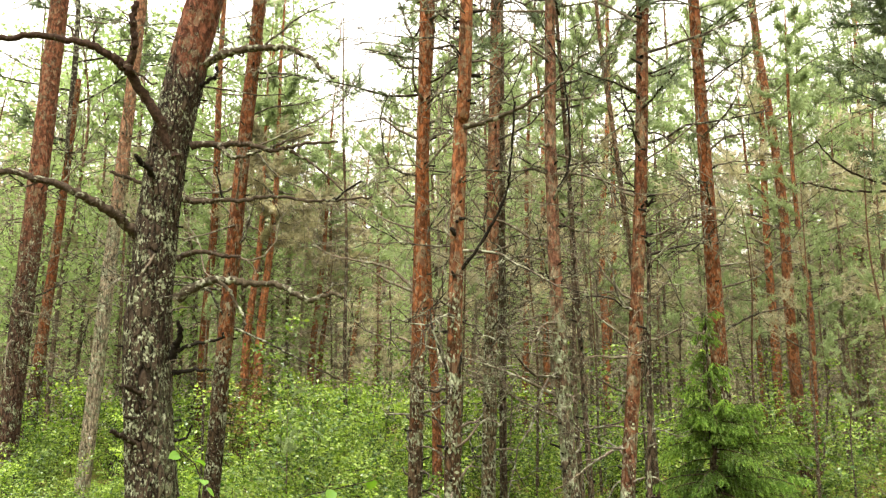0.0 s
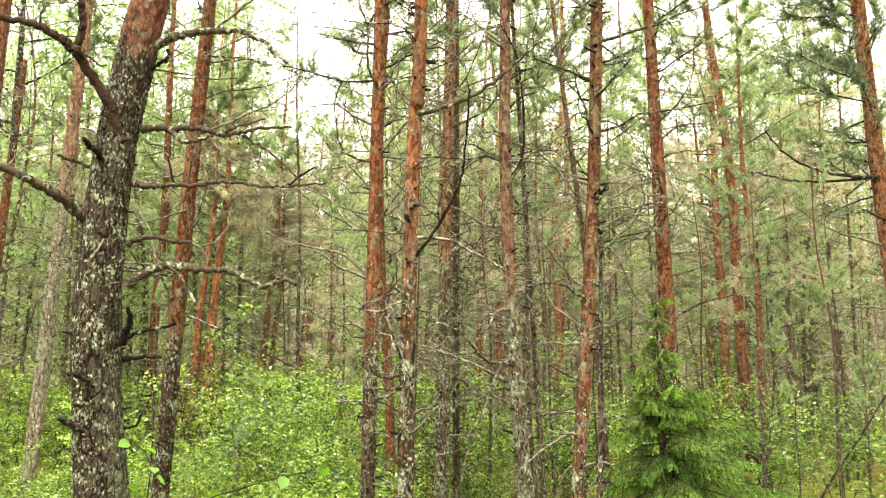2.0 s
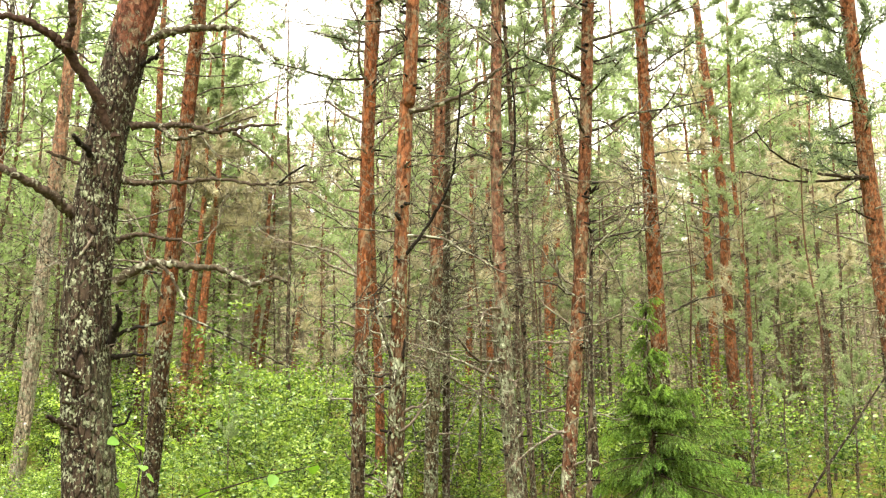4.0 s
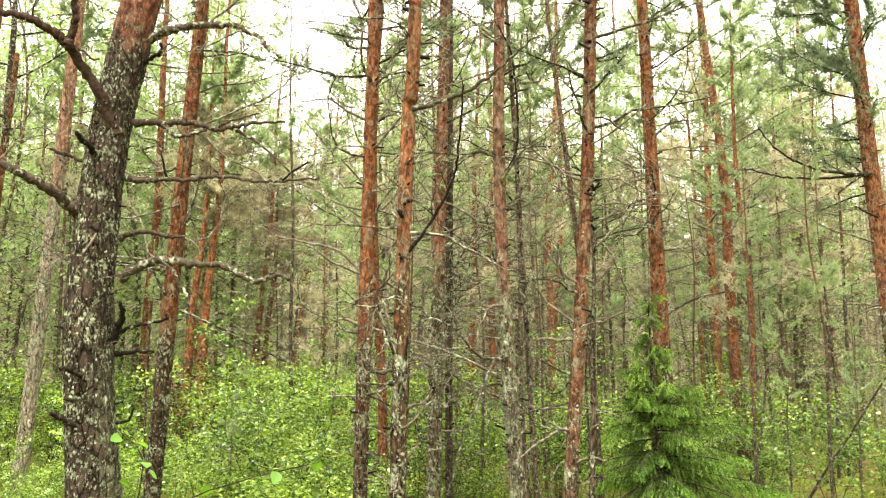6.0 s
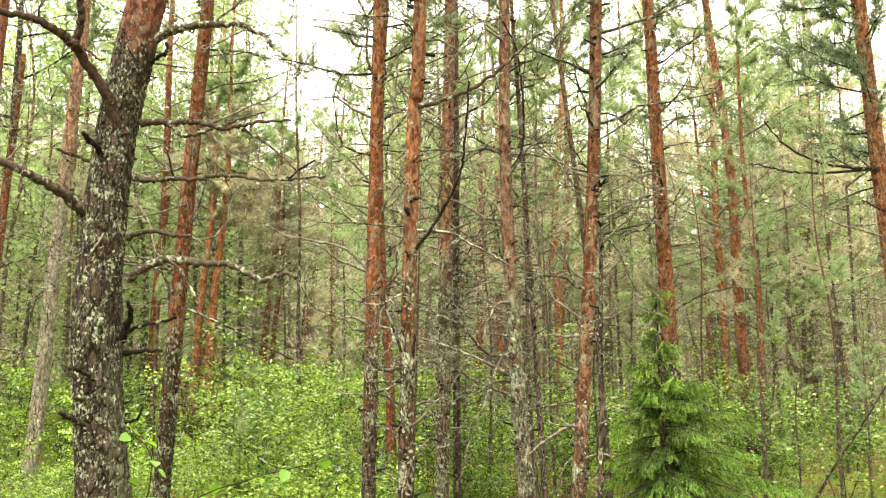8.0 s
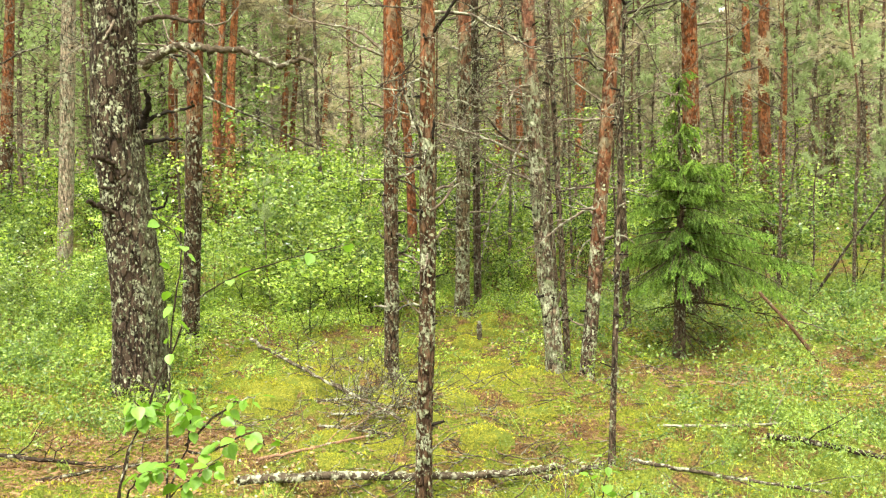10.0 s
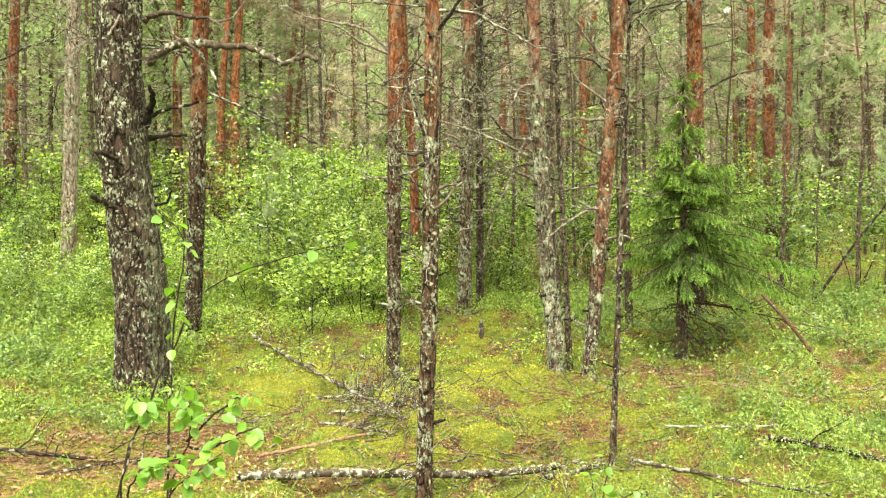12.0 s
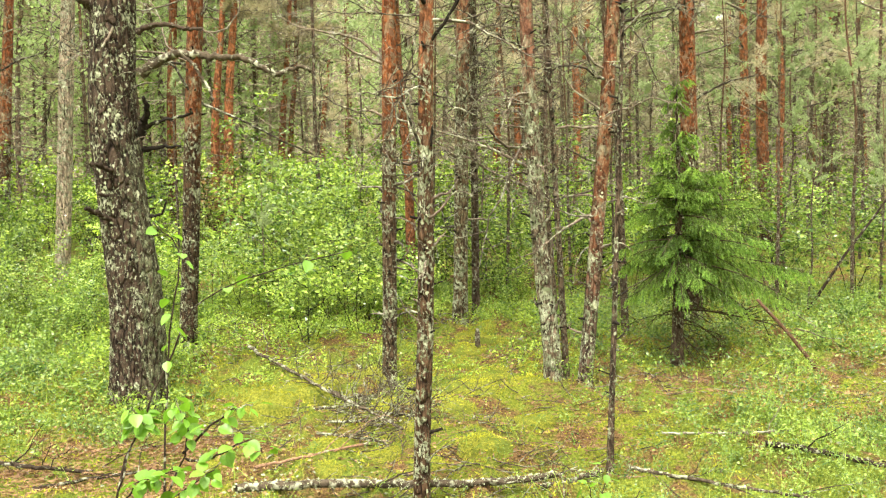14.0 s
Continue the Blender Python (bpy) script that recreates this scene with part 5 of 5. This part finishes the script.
def litter():
    """Fallen leaves, bark flakes and lichen crumbs."""
    r = np.random.default_rng(802)
    want = lambda x, y: np.clip(0.35 + 0.9 * lattice(x * 1.3, y * 1.3, 67), 0.04, 1) * np.where(np.abs(x) < y * 0.6 + 0.3, 1, 0)
    for count, size, mat, name, label, cat in ((12000, 0.022, LITTER, "leaf_litter", "brown and tan fallen leaves and bark flakes", "leaf litter"), (2600, 0.02, LICHEN, "lichen_crumbs", "pale lichen crumbs fallen on the moss", "lichen")):
        p = patch_points(count, -4.5, 4.5, 3.3, 8.5, r, want)
        z = ground_z(p[:, 0], p[:, 1]) + 0.006
        g = Geo()
        leaves(g, np.column_stack([p, z]), np.stack([r.normal(size=count), r.normal(size=count), r.normal(0.15, 0.25, count)], -1), size * r.uniform(0.4, 1.5, count), 0, 0.6, r)
        tagged(part(name, g, mat), label, cat, kind="stuff")

    g = Geo()
    for cx, cy, rad, count in ((-1.15, 4.62, 0.2, 2200), (-1.5, 4.5, 0.25, 1800), (-1.9, 4.5, 0.25, 1800), (-3.0, 7.9, 0.3, 1500), (0.9, 4.75, 0.2, 1200), (0.2, 4.6, 0.3, 900), (1.9, 5.95, 0.35, 2200), (0.75, 7.1, 0.4, 1500), (1.0, 5.45, 0.25, 1100)):
        p = np.stack([cx + r.normal(0, rad, count), cy + r.normal(0, rad, count)], -1)
        z = ground_z(p[:, 0], p[:, 1]) + r.uniform(0.002, 0.016, count)
        blades(g, np.column_stack([p, z]), np.stack([r.normal(size=count), r.normal(size=count), r.normal(0.05, 0.15, count)], -1), r.uniform(0.02, 0.045, count), np.full(count, 0.006), 0, 0.0, r)
    tagged(part("needle_litter", g, NEEDLE_DEAD), "rust-brown fallen pine needles in patches", "needle litter", kind="stuff")


def far_herbs():
    """Low leafy plants under the farther trees."""
    r = np.random.default_rng(805)
    g = Geo()
    want = lambda x, y: np.clip(0.45 + 1.2 * lattice(x * 0.8, y * 0.8, 68), 0.03, 1) * np.where(x > 2.0, 0.3, 1.0) * np.where(np.abs(x) < y * 0.62 + 0.4, 1, 0)
    p = patch_points(900, -10, 10, 8.6, 16, r, want)
    n = 34
    z = ground_z(p[:, 0], p[:, 1])
    b = np.repeat(np.column_stack([p, z]), n, 0) + np.column_stack([r.normal(0, 0.11, (900 * n, 2)), r.uniform(0.0, 0.3, 900 * n)])
    leaves(g, b, np.stack([r.normal(size=900 * n), r.normal(size=900 * n), r.normal(0.2, 0.5, 900 * n)], -1), r.uniform(0.02, 0.05, 900 * n), 0, 0.6, r)
    tagged(part("forest_herbs", g, LEAF_DEEP), "low dark green herbs under the farther trees", "herbs", kind="stuff")


def low_herbs():
    """Short light green herbs in the moss before the shrubs."""
    r = np.random.default_rng(806)
    g = Geo()
    want = lambda x, y: np.clip(0.5 + 1.1 * lattice(x * 1.7, y * 1.7, 69), 0.03, 1) * np.where((x < 0.9) & (y < 7.4 + 0.5 * x), 0.35, 1.0)
    p = patch_points(950, -2.2, 1.5, 6.0, 8.6, r, want)
    n = 22
    z = ground_z(p[:, 0], p[:, 1])
    b = np.repeat(np.column_stack([p, z]), n, 0) + np.column_stack([r.normal(0, 0.055, (950 * n, 2)), r.uniform(0.005, 0.10, 950 * n)])
    leaves(g, b, np.stack([r.normal(size=950 * n), r.normal(size=950 * n), r.normal(0.35, 0.4, 950 * n)], -1), r.uniform(0.013, 0.03, 950 * n), 0, 0.55, r)
    tagged(part("low_herbs", g, LEAF_LIGHT), "short light green herbs growing in the moss", "herbs", kind="stuff")


bilberries()
low_herbs()
far_herbs()
moss_and_grass()
litter()


def moss_cushions():
    """Rounded moss mounds, a few shapes set about the clearing."""
    r = np.random.default_rng(803)
    forms = []
    for f in range(5):
        n, k = 7, 22
        v, q = [(0, 0, 1.0)], []
        for i in range(1, n):
            t = i / (n - 1)
            for j in range(k):
                a = 2 * math.pi * j / k
                w = t * (1 + 0.28 * float(lattice(math.cos(a) * 1.5 + f * 7, math.sin(a) * 1.5, 90)))
                v.append((w * math.cos(a), w * math.sin(a), (1 - t ** 2.2) * (1 + 0.35 * float(lattice(math.cos(a) * t * 4 + f, math.sin(a) * t * 4, 91))) - 1.6 * (t == 1)))
        tri = [(0, 1 + j, 1 + (j + 1) % k) for j in range(k)]
        for i in range(n - 2):
            for j in range(k):
                a, b = 1 + i * k + j, 1 + i * k + (j + 1) % k
                q.append((a, a + k, b + k, b))
        v = np.array(v)
        g = Geo()
        g.add(v, tri)
        g.f.append((np.array(q), 0, True))
        b = v[r.integers(0, len(v) - k, 420)] + r.normal(0, 0.04, (420, 3))
        blades(g, b, b * np.array([1, 1, 2.0]), r.uniform(0.06, 0.16, 420), np.full(420, 0.05), 1, 0.5, r)
        forms.append(g.mesh("moss_cushion", [MOSS_BODY, MOSS]))
    spots = patch_points(34, -1.6, 1.9, 4.4, 7.6, r, lambda x, y: 0.02 + 0.98 * clearing(x, y) ** 2)
    spots = np.vstack([spots, [(-0.88, 5.5), (-0.72, 5.68), (-0.98, 5.72), (0.36, 6.0), (0.5, 6.35), (0.42, 7.1), (0.7, 5.9), (0.15, 5.4)]])
    for i, (x, y) in enumerate(spots):
        ob = new("moss_cushion", forms[i % 5])
        w = r.uniform(0.07, 0.17) if i < 34 else r.uniform(0.17, 0.24)
        ob.matrix_basis = Matrix.Translation((x, y, gz(x, y) - 0.012)) @ Matrix.Rotation(r.uniform(0, 6.28), 4, "Z") @ Matrix.Diagonal((w, w * r.uniform(0.7, 1.0), w * r.uniform(0.28, 0.4), 1))
        tagged(ob, "rounded yellow-green moss cushion on the forest floor", "moss cushion", "moss cushions")


moss_cushions()


# ---- fallen wood ----
def fallen(label, pts, r0, r1, mat, seed, flakes=0, twigs=3, lift=0.6):
    """A fallen branch lying on the floor; pts: (x, y) along it."""
    r = np.random.default_rng(seed)
    n = 8 * len(pts)
    xy = spline(pts, n) + 0.008 * r.normal(size=(n, 2))
    rad = np.linspace(r0, r1, n)
    z = ground_z(xy[:, 0], xy[:, 1])
    u = np.linspace(0, 1, n)
    line = np.polyval(np.polyfit(u, z, 1), u)
    z = line + 0.6 * max(0.0, float((z - line).max())) + rad * lift + 0.005
    path = np.column_stack([xy, z])
    ob = thing("fallen_branch", path[0], label, "fallen branch", "fallen wood")
    path = path - path[0]
    g = Geo()
    tube(g, path, rad, 9, 0, lambda a, i: 1 + 0.16 * lattice(np.cos(a) * 2, i * 0.8 + np.sin(a) * 2, seed))
    part("stem", g, mat, ob)
    for _ in range(twigs):
        i = r.integers(n // 5, n - 1)
        d = unit(path[i] - path[i - 1])
        g = Geo()
        way = d + unit(np.array([r.normal(), r.normal(), abs(r.normal()) * 0.5 + 0.15]))
        dead_branch(g, path[i], way, r.uniform(0.15, 0.45), max(0.003, r1 * 0.5), r, 3, 0, 0.2, 4, 2)
        part("twig", g, mat, ob)
    if flakes:
        i = r.integers(0, n, flakes)
        b = path[i] + unit(r.normal(size=(flakes, 3)) + np.array([0, 0, 0.6])) * rad[i][:, None]
        g = Geo()
        leaves(g, b, r.normal(size=(flakes, 3)), r.uniform(0.004, 0.013, flakes), 0, 0.9, r)
        tagged(part("lichen", g, LICHEN, ob, "pale grey-green tufted lichen"), kind="stuff")


fallen("lichen-crusted fallen branch lying across the moss", [(-0.80, 4.08), (-0.45, 4.15), (-0.04, 4.13), (0.35, 4.16), (0.62, 4.26)], 0.022, 0.014, DEAD_MOSSY, 901, 1500, 5, 1.2)
fallen("fallen branch with pale lichen pointing at the thin pine", [(-1.16, 6.45), (-0.80, 5.88), (-0.42, 5.32), (-0.04, 4.78)], 0.012, 0.007, DEAD_MOSSY, 902, 500, 9)
fallen("dark fallen branch half sunk in low plants", [(1.72, 4.58), (1.92, 4.42), (2.12, 4.18), (2.40, 3.98)], 0.015, 0.010, DEAD_BROWN, 903, 160, 7, 0.3)
fallen("broken lichened branch on mossy ground", [(0.55, 4.12), (0.72, 4.32), (0.90, 4.55)], 0.013, 0.008, DEAD_MOSSY, 904, 260, 4)
fallen("dark fallen sticks at the edge of the litter", [(-2.3, 4.55), (-1.9, 4.5), (-1.55, 4.45)], 0.013, 0.008, DEAD_BROWN, 905, 0, 9)
fallen("dark brown fallen stick on needle litter", [(-1.75, 4.2), (-1.5, 4.42), (-1.2, 4.6)], 0.010, 0.005, DEAD_BROWN, 906, 0, 5)
fallen("thin reddish stick lying on the moss", [(-0.78, 4.42), (-0.52, 4.5), (-0.25, 4.6)], 0.008, 0.006, DRY, 907, 0, 2)
fallen("thin fallen branch in front of low plants", [(0.95, 4.22), (1.3, 4.1), (1.75, 3.95)], 0.010, 0.006, DEAD_MOSSY, 908, 100, 4)
fallen("pale stick lying among low plants", [(1.28, 4.86), (1.55, 4.72), (1.78, 4.62)], 0.007, 0.005, DEAD, 909, 80, 3)
for i, (a, b) in enumerate([((-0.72, 5.85), (-0.3, 5.45)), ((-0.6, 5.3), (-0.2, 5.6)), ((-0.4, 5.8), (-0.05, 5.1)), ((-0.52, 5.7), (-0.02, 5.45)), ((-0.5, 5.2), (-0.1, 5.0)), ((-0.3, 5.35), (0.02, 4.95)), ((-0.42, 6.3), (-0.1, 5.9)), ((-0.55, 5.0), (-0.15, 4.8))]):
    fallen("brittle grey dead twigs in a loose heap", [a, b], 0.007, 0.004, DEAD_MOSSY, 920 + i, 260, 16)


def leaning_stick():
    """A snapped dead stem propped against the spruce."""
    r = np.random.default_rng(950)
    z = gz(2.57, 5.95)
    ob = thing("dead_stem", (2.57, 5.95, z), "snapped reddish dead stem leaning on a spruce bough", "dead stem")
    g = Geo()
    tube(g, wiggly((0, 0, -0.03), (-0.54, 0.05, 0.84), 0.62, 8, 0, 0.03, r), np.linspace(0.014, 0.010, 8), 8)
    part("stem", g, DEAD_WARM, ob)
    for a in (0.3, 0.45):
        g = Geo()
        dead_branch(g, (-0.48 * a, 0.05 * a, 0.86 * a), (0.8, -0.3, -0.3), 0.3, 0.005, r, 2)
        part("twig", g, DEAD, ob)


leaning_stick()


def leaning_pole():
    """A long dead stem leaning among the thin pines."""
    r = np.random.default_rng(951)
    z = gz(3.25, 7.82)
    ob = thing("dead_stem", (3.25, 7.82, z), "long dark dead stem leaning among thin pines", "dead stem")
    g = Geo()
    path = wiggly((0, 0, -0.03), (0.55, -0.07, 0.86), 1.7, 10, 0, 0.03, r)
    tube(g, path, np.linspace(0.014, 0.007, 10), 7)
    part("stem", g, DEAD_BROWN, ob)
    for i in (3, 5, 7):
        g = Geo()
        dead_branch(g, path[i], (r.normal(), r.normal(), 0.5), 0.35, 0.004, r, 3)
        part("twig", g, DEAD, ob)


leaning_pole()


def stump(x, y):
    """The short rotten stub of a dead pine."""
    z = gz(x, y)
    ob = thing("tree_stub", (x, y, z), "small rotten grey stub standing in the moss", "stump")
    g = Geo()
    tube(g, [(0, 0, -0.05), (0.002, 0, 0.05), (0.0, 0, 0.14), (0.004, 0, 0.18)], [0.024, 0.020, 0.018, 0.010], 9, 0, lambda a, i: 1 + 0.2 * lattice(np.cos(a) * 2, i * 0.9 + np.sin(a) * 2, 5))
    part("stub", g, DEAD_MOSSY, ob)


stump(0.43, 6.83)


# ---- the broad-leaved sapling close by ----
def leaf_mesh():
    """A rounded, veined leaf 1 long, cupped along its midrib."""
    g = Geo()
    rows = 7
    v, f = [], []
    for i in range(rows):
        s = i / (rows - 1)
        w = 0.40 * math.sin(math.pi * s ** 0.75) ** 0.8 if 0 < s < 1 else 0.0
        for j in (-1, -0.5, 0, 0.5, 1):
            v.append((w * j, s, 0.10 * abs(j) * w * 2 - 0.16 * s * s + 0.015 * math.sin(9 * s) * abs(j)))
    for i in range(rows - 1):
        for j in range(4):
            a = i * 5 + j
            f.append((a, a + 1, a + 6, a + 5))
    g.add(v, f)
    return g.mesh("leaf", [LEAF_BIG])


LEAF_MESH = leaf_mesh()


def sapling(x0, y0, stems, label, seed, size=(0.028, 0.048)):
    """Thin stems from one root; stems: (world points, leaves, how far down the leaves begin)."""
    r = np.random.default_rng(seed)
    z0 = gz(x0, y0)
    ob = thing("sapling", (x0, y0, z0), label, "sapling", "saplings")
    for pts, n, down in stems:
        path = spline(np.array(pts) - (x0, y0, z0), 18)
        path += 0.003 * r.normal(size=(18, 3))
        g = Geo()
        tube(g, path, np.linspace(0.0042, 0.0016, 18), 6)
        stem = part("stem", g, DEAD_BROWN, ob)
        for i in range(n):
            u = 17 * (1 - down * i / max(n - 1, 1))
            k = min(int(u), 16)
            p = path[k] + (path[k + 1] - path[k]) * (u - k)
            lf = part("leaf", LEAF_MESH, None, stem)
            lf.matrix_basis = Matrix.Translation(p) @ Matrix.Rotation(i * 2.4 + r.normal(0, 0.4), 4, "Z") @ Matrix.Translation((0, r.uniform(0.008, 0.035), 0)) @ Matrix.Rotation(r.normal(-0.45, 0.35), 4, "X") @ Matrix.Rotation(r.normal(0, 0.4), 4, "Y") @ Matrix.Scale(r.uniform(*size), 4)


ROOT = [(-0.78, 2.62, 0.0), (-0.80, 2.62, 0.35)]
sapling(-0.78, 2.62, [
    (ROOT + [(-0.85, 2.6, 0.60), (-0.81, 2.6, 0.79), (-0.76, 2.6, 0.87), (-0.79, 2.58, 0.92)], 34, 0.30),
    (ROOT + [(-0.72, 2.62, 0.60), (-0.66, 2.62, 0.78), (-0.65, 2.62, 0.86), (-0.67, 2.60, 0.94)], 26, 0.30),
    ([(-0.66, 2.62, 0.78), (-0.57, 2.6, 0.87), (-0.50, 2.6, 0.91), (-0.46, 2.6, 0.92)], 16, 0.7),
    ([(-0.66, 2.62, 0.76), (-0.56, 2.55, 0.79), (-0.48, 2.55, 0.83), (-0.43, 2.55, 0.80)], 18, 0.75),
    (ROOT + [(-0.80, 2.52, 0.62), (-0.78, 2.5, 0.71), (-0.73, 2.5, 0.75), (-0.65, 2.5, 0.77)], 26, 0.32),
    (ROOT + [(-0.69, 2.52, 0.65), (-0.62, 2.5, 0.72), (-0.55, 2.5, 0.77)], 18, 0.35),
    ([(-0.85, 2.72, 0.0), (-0.94, 2.85, 0.55), (-0.84, 2.9, 0.83), (-0.78, 2.9, 0.97), (-0.71, 2.9, 1.11), (-0.67, 2.9, 1.16), (-0.54, 2.9, 1.23), (-0.39, 2.9, 1.28), (-0.21, 2.9, 1.31)], 5, 0.28),
    ([(-0.76, 2.68, 0.0), (-0.76, 2.76, 0.60), (-0.75, 2.8, 0.89), (-0.74, 2.8, 1.06), (-0.71, 2.8, 1.22), (-0.70, 2.8, 1.34), (-0.77, 2.8, 1.42)], 13, 0.55)],
    "broad-leaved sapling with fresh bright green leaves", 970)
sapling(0.67, 3.2, [([(0.66, 3.2, 0.0), (0.62, 3.2, 0.3), (tx, 3.2 + d, tz)], n, 0.45) for tx, d, tz, n in ((0.58, 0.0, 0.46, 9), (0.66, 0.08, 0.50, 10), (0.75, -0.05, 0.45, 9), (0.70, -0.1, 0.38, 8))], "small bright green sapling in the moss", 971, (0.03, 0.05))


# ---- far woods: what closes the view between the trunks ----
def far_woods():
    r = np.random.default_rng(990)
    g = Geo()
    for _ in range(150):
        d, a = r.uniform(46, 90), radians(r.uniform(-40, 42))
        x, y = d * math.sin(a), d * math.cos(a)
        z = gz(x, y)
        h = r.uniform(9, 14)
        tube(g, [(x, y, z - 0.3), (x + r.normal(0, 0.1), y, z + h * 0.5), (x + r.normal(0, 0.3), y, z + h)], np.array([1, 0.7, 0.15]) * r.uniform(0.08, 0.13), 5, 0)
        n = 420
        s = r.random(n)
        rr = 1.9 * np.sin(np.pi * (0.12 + 0.85 * s)) * np.sqrt(r.random(n))
        b = r.uniform(0, 2 * np.pi, n)
        p = np.stack([x + rr * np.cos(b), y + rr * np.sin(b), z + h * (0.3 + 0.7 * s)], -1)
        blades(g, p, r.normal(size=(n, 3)), r.uniform(0.35, 0.75, n), r.uniform(0.12, 0.3, n), 1 if r.random() < 0.6 else 2, 0.3, r)
    for _ in range(330):
        d, a = r.uniform(20, 60), radians(r.uniform(-38, 40))
        x, y = d * math.sin(a), d * math.cos(a)
        z = gz(x, y)
        n = 120
        tall = r.uniform(0.4, 1.5)
        p = np.stack([x + r.normal(0, 0.8, n), y + r.normal(0, 0.8, n), z + np.abs(r.normal(0, tall, n))], -1)
        leaves(g, p, r.normal(size=(n, 3)), r.uniform(0.07, 0.16, n) * (d / 28), 2 if r.random() < 0.45 else 4, 0.7, r)
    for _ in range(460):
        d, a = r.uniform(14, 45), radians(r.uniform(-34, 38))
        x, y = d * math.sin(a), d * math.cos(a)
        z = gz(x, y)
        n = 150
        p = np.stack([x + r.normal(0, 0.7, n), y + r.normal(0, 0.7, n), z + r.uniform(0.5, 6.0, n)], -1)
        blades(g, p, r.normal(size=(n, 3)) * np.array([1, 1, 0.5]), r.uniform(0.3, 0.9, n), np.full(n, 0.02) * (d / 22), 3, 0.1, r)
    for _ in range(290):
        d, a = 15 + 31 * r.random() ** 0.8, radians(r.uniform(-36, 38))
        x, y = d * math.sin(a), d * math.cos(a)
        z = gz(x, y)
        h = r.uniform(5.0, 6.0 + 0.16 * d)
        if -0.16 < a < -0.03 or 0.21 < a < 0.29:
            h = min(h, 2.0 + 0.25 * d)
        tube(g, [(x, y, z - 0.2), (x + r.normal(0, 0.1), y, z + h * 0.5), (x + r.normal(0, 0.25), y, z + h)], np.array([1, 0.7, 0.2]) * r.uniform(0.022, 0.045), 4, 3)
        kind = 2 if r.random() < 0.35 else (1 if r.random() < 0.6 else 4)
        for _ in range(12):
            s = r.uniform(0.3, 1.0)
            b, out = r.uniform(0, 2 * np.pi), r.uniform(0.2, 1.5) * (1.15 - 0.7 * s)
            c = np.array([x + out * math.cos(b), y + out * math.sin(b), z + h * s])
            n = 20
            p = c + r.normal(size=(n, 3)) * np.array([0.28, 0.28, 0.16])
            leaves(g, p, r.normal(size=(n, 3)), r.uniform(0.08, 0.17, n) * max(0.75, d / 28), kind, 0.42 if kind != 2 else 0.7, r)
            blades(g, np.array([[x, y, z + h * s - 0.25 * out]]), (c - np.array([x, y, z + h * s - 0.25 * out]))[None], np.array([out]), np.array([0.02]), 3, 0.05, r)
    # leaf layer in the haze colour, backing the gaps between trees
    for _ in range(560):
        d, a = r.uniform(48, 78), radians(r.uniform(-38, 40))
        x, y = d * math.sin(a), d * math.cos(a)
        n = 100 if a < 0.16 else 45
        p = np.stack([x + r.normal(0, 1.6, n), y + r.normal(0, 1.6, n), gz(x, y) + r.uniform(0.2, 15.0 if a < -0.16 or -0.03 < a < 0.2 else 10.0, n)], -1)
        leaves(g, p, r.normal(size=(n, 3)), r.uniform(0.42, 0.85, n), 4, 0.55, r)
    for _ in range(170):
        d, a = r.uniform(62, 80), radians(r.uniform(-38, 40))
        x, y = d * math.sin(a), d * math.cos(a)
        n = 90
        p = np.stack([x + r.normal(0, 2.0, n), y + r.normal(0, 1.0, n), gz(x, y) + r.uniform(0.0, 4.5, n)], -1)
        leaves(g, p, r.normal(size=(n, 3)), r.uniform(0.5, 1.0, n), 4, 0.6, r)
    tagged(part("far_woods", g, [BARK_FAR, NEEDLE_PINE, LEAF_BIRCH, TWIG_FAR, NEEDLE_HAZE]), "distant mixed pine and birch woods behind the trunks", "woods", kind="stuff")


def blocking_woods():
    """Unseen woods added round and behind the viewpoint to block low sky light."""
    r = np.random.default_rng(991)
    g = Geo()
    for _ in range(120):
        d, a = r.uniform(13, 32), radians(r.uniform(42, 318))
        x, y = d * math.sin(a), d * math.cos(a)
        z = gz(x, y)
        h = r.uniform(9, 13)
        tube(g, [(x, y, z - 0.3), (x + r.normal(0, 0.1), y, z + h * 0.5), (x + r.normal(0, 0.3), y, z + h)], np.array([1, 0.7, 0.15]) * r.uniform(0.07, 0.12), 6, 0)
        n = 300
        p = np.stack([x + r.normal(0, 0.9, n), y + r.normal(0, 0.9, n), z + h * r.uniform(0.1, 1.0, n) ** 0.7], -1)
        leaves(g, p, r.normal(size=(n, 3)), r.uniform(0.25, 0.5, n), 1 if r.random() < 0.6 else 2, 0.6, r)
    tagged(part("surrounding_woods", g, [BARK_FAR, NEEDLE_PINE, LEAF_BIRCH]), "unseen pine and birch woods added round the viewpoint to block sky light", "woods", kind="stuff")


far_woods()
blocking_woods()
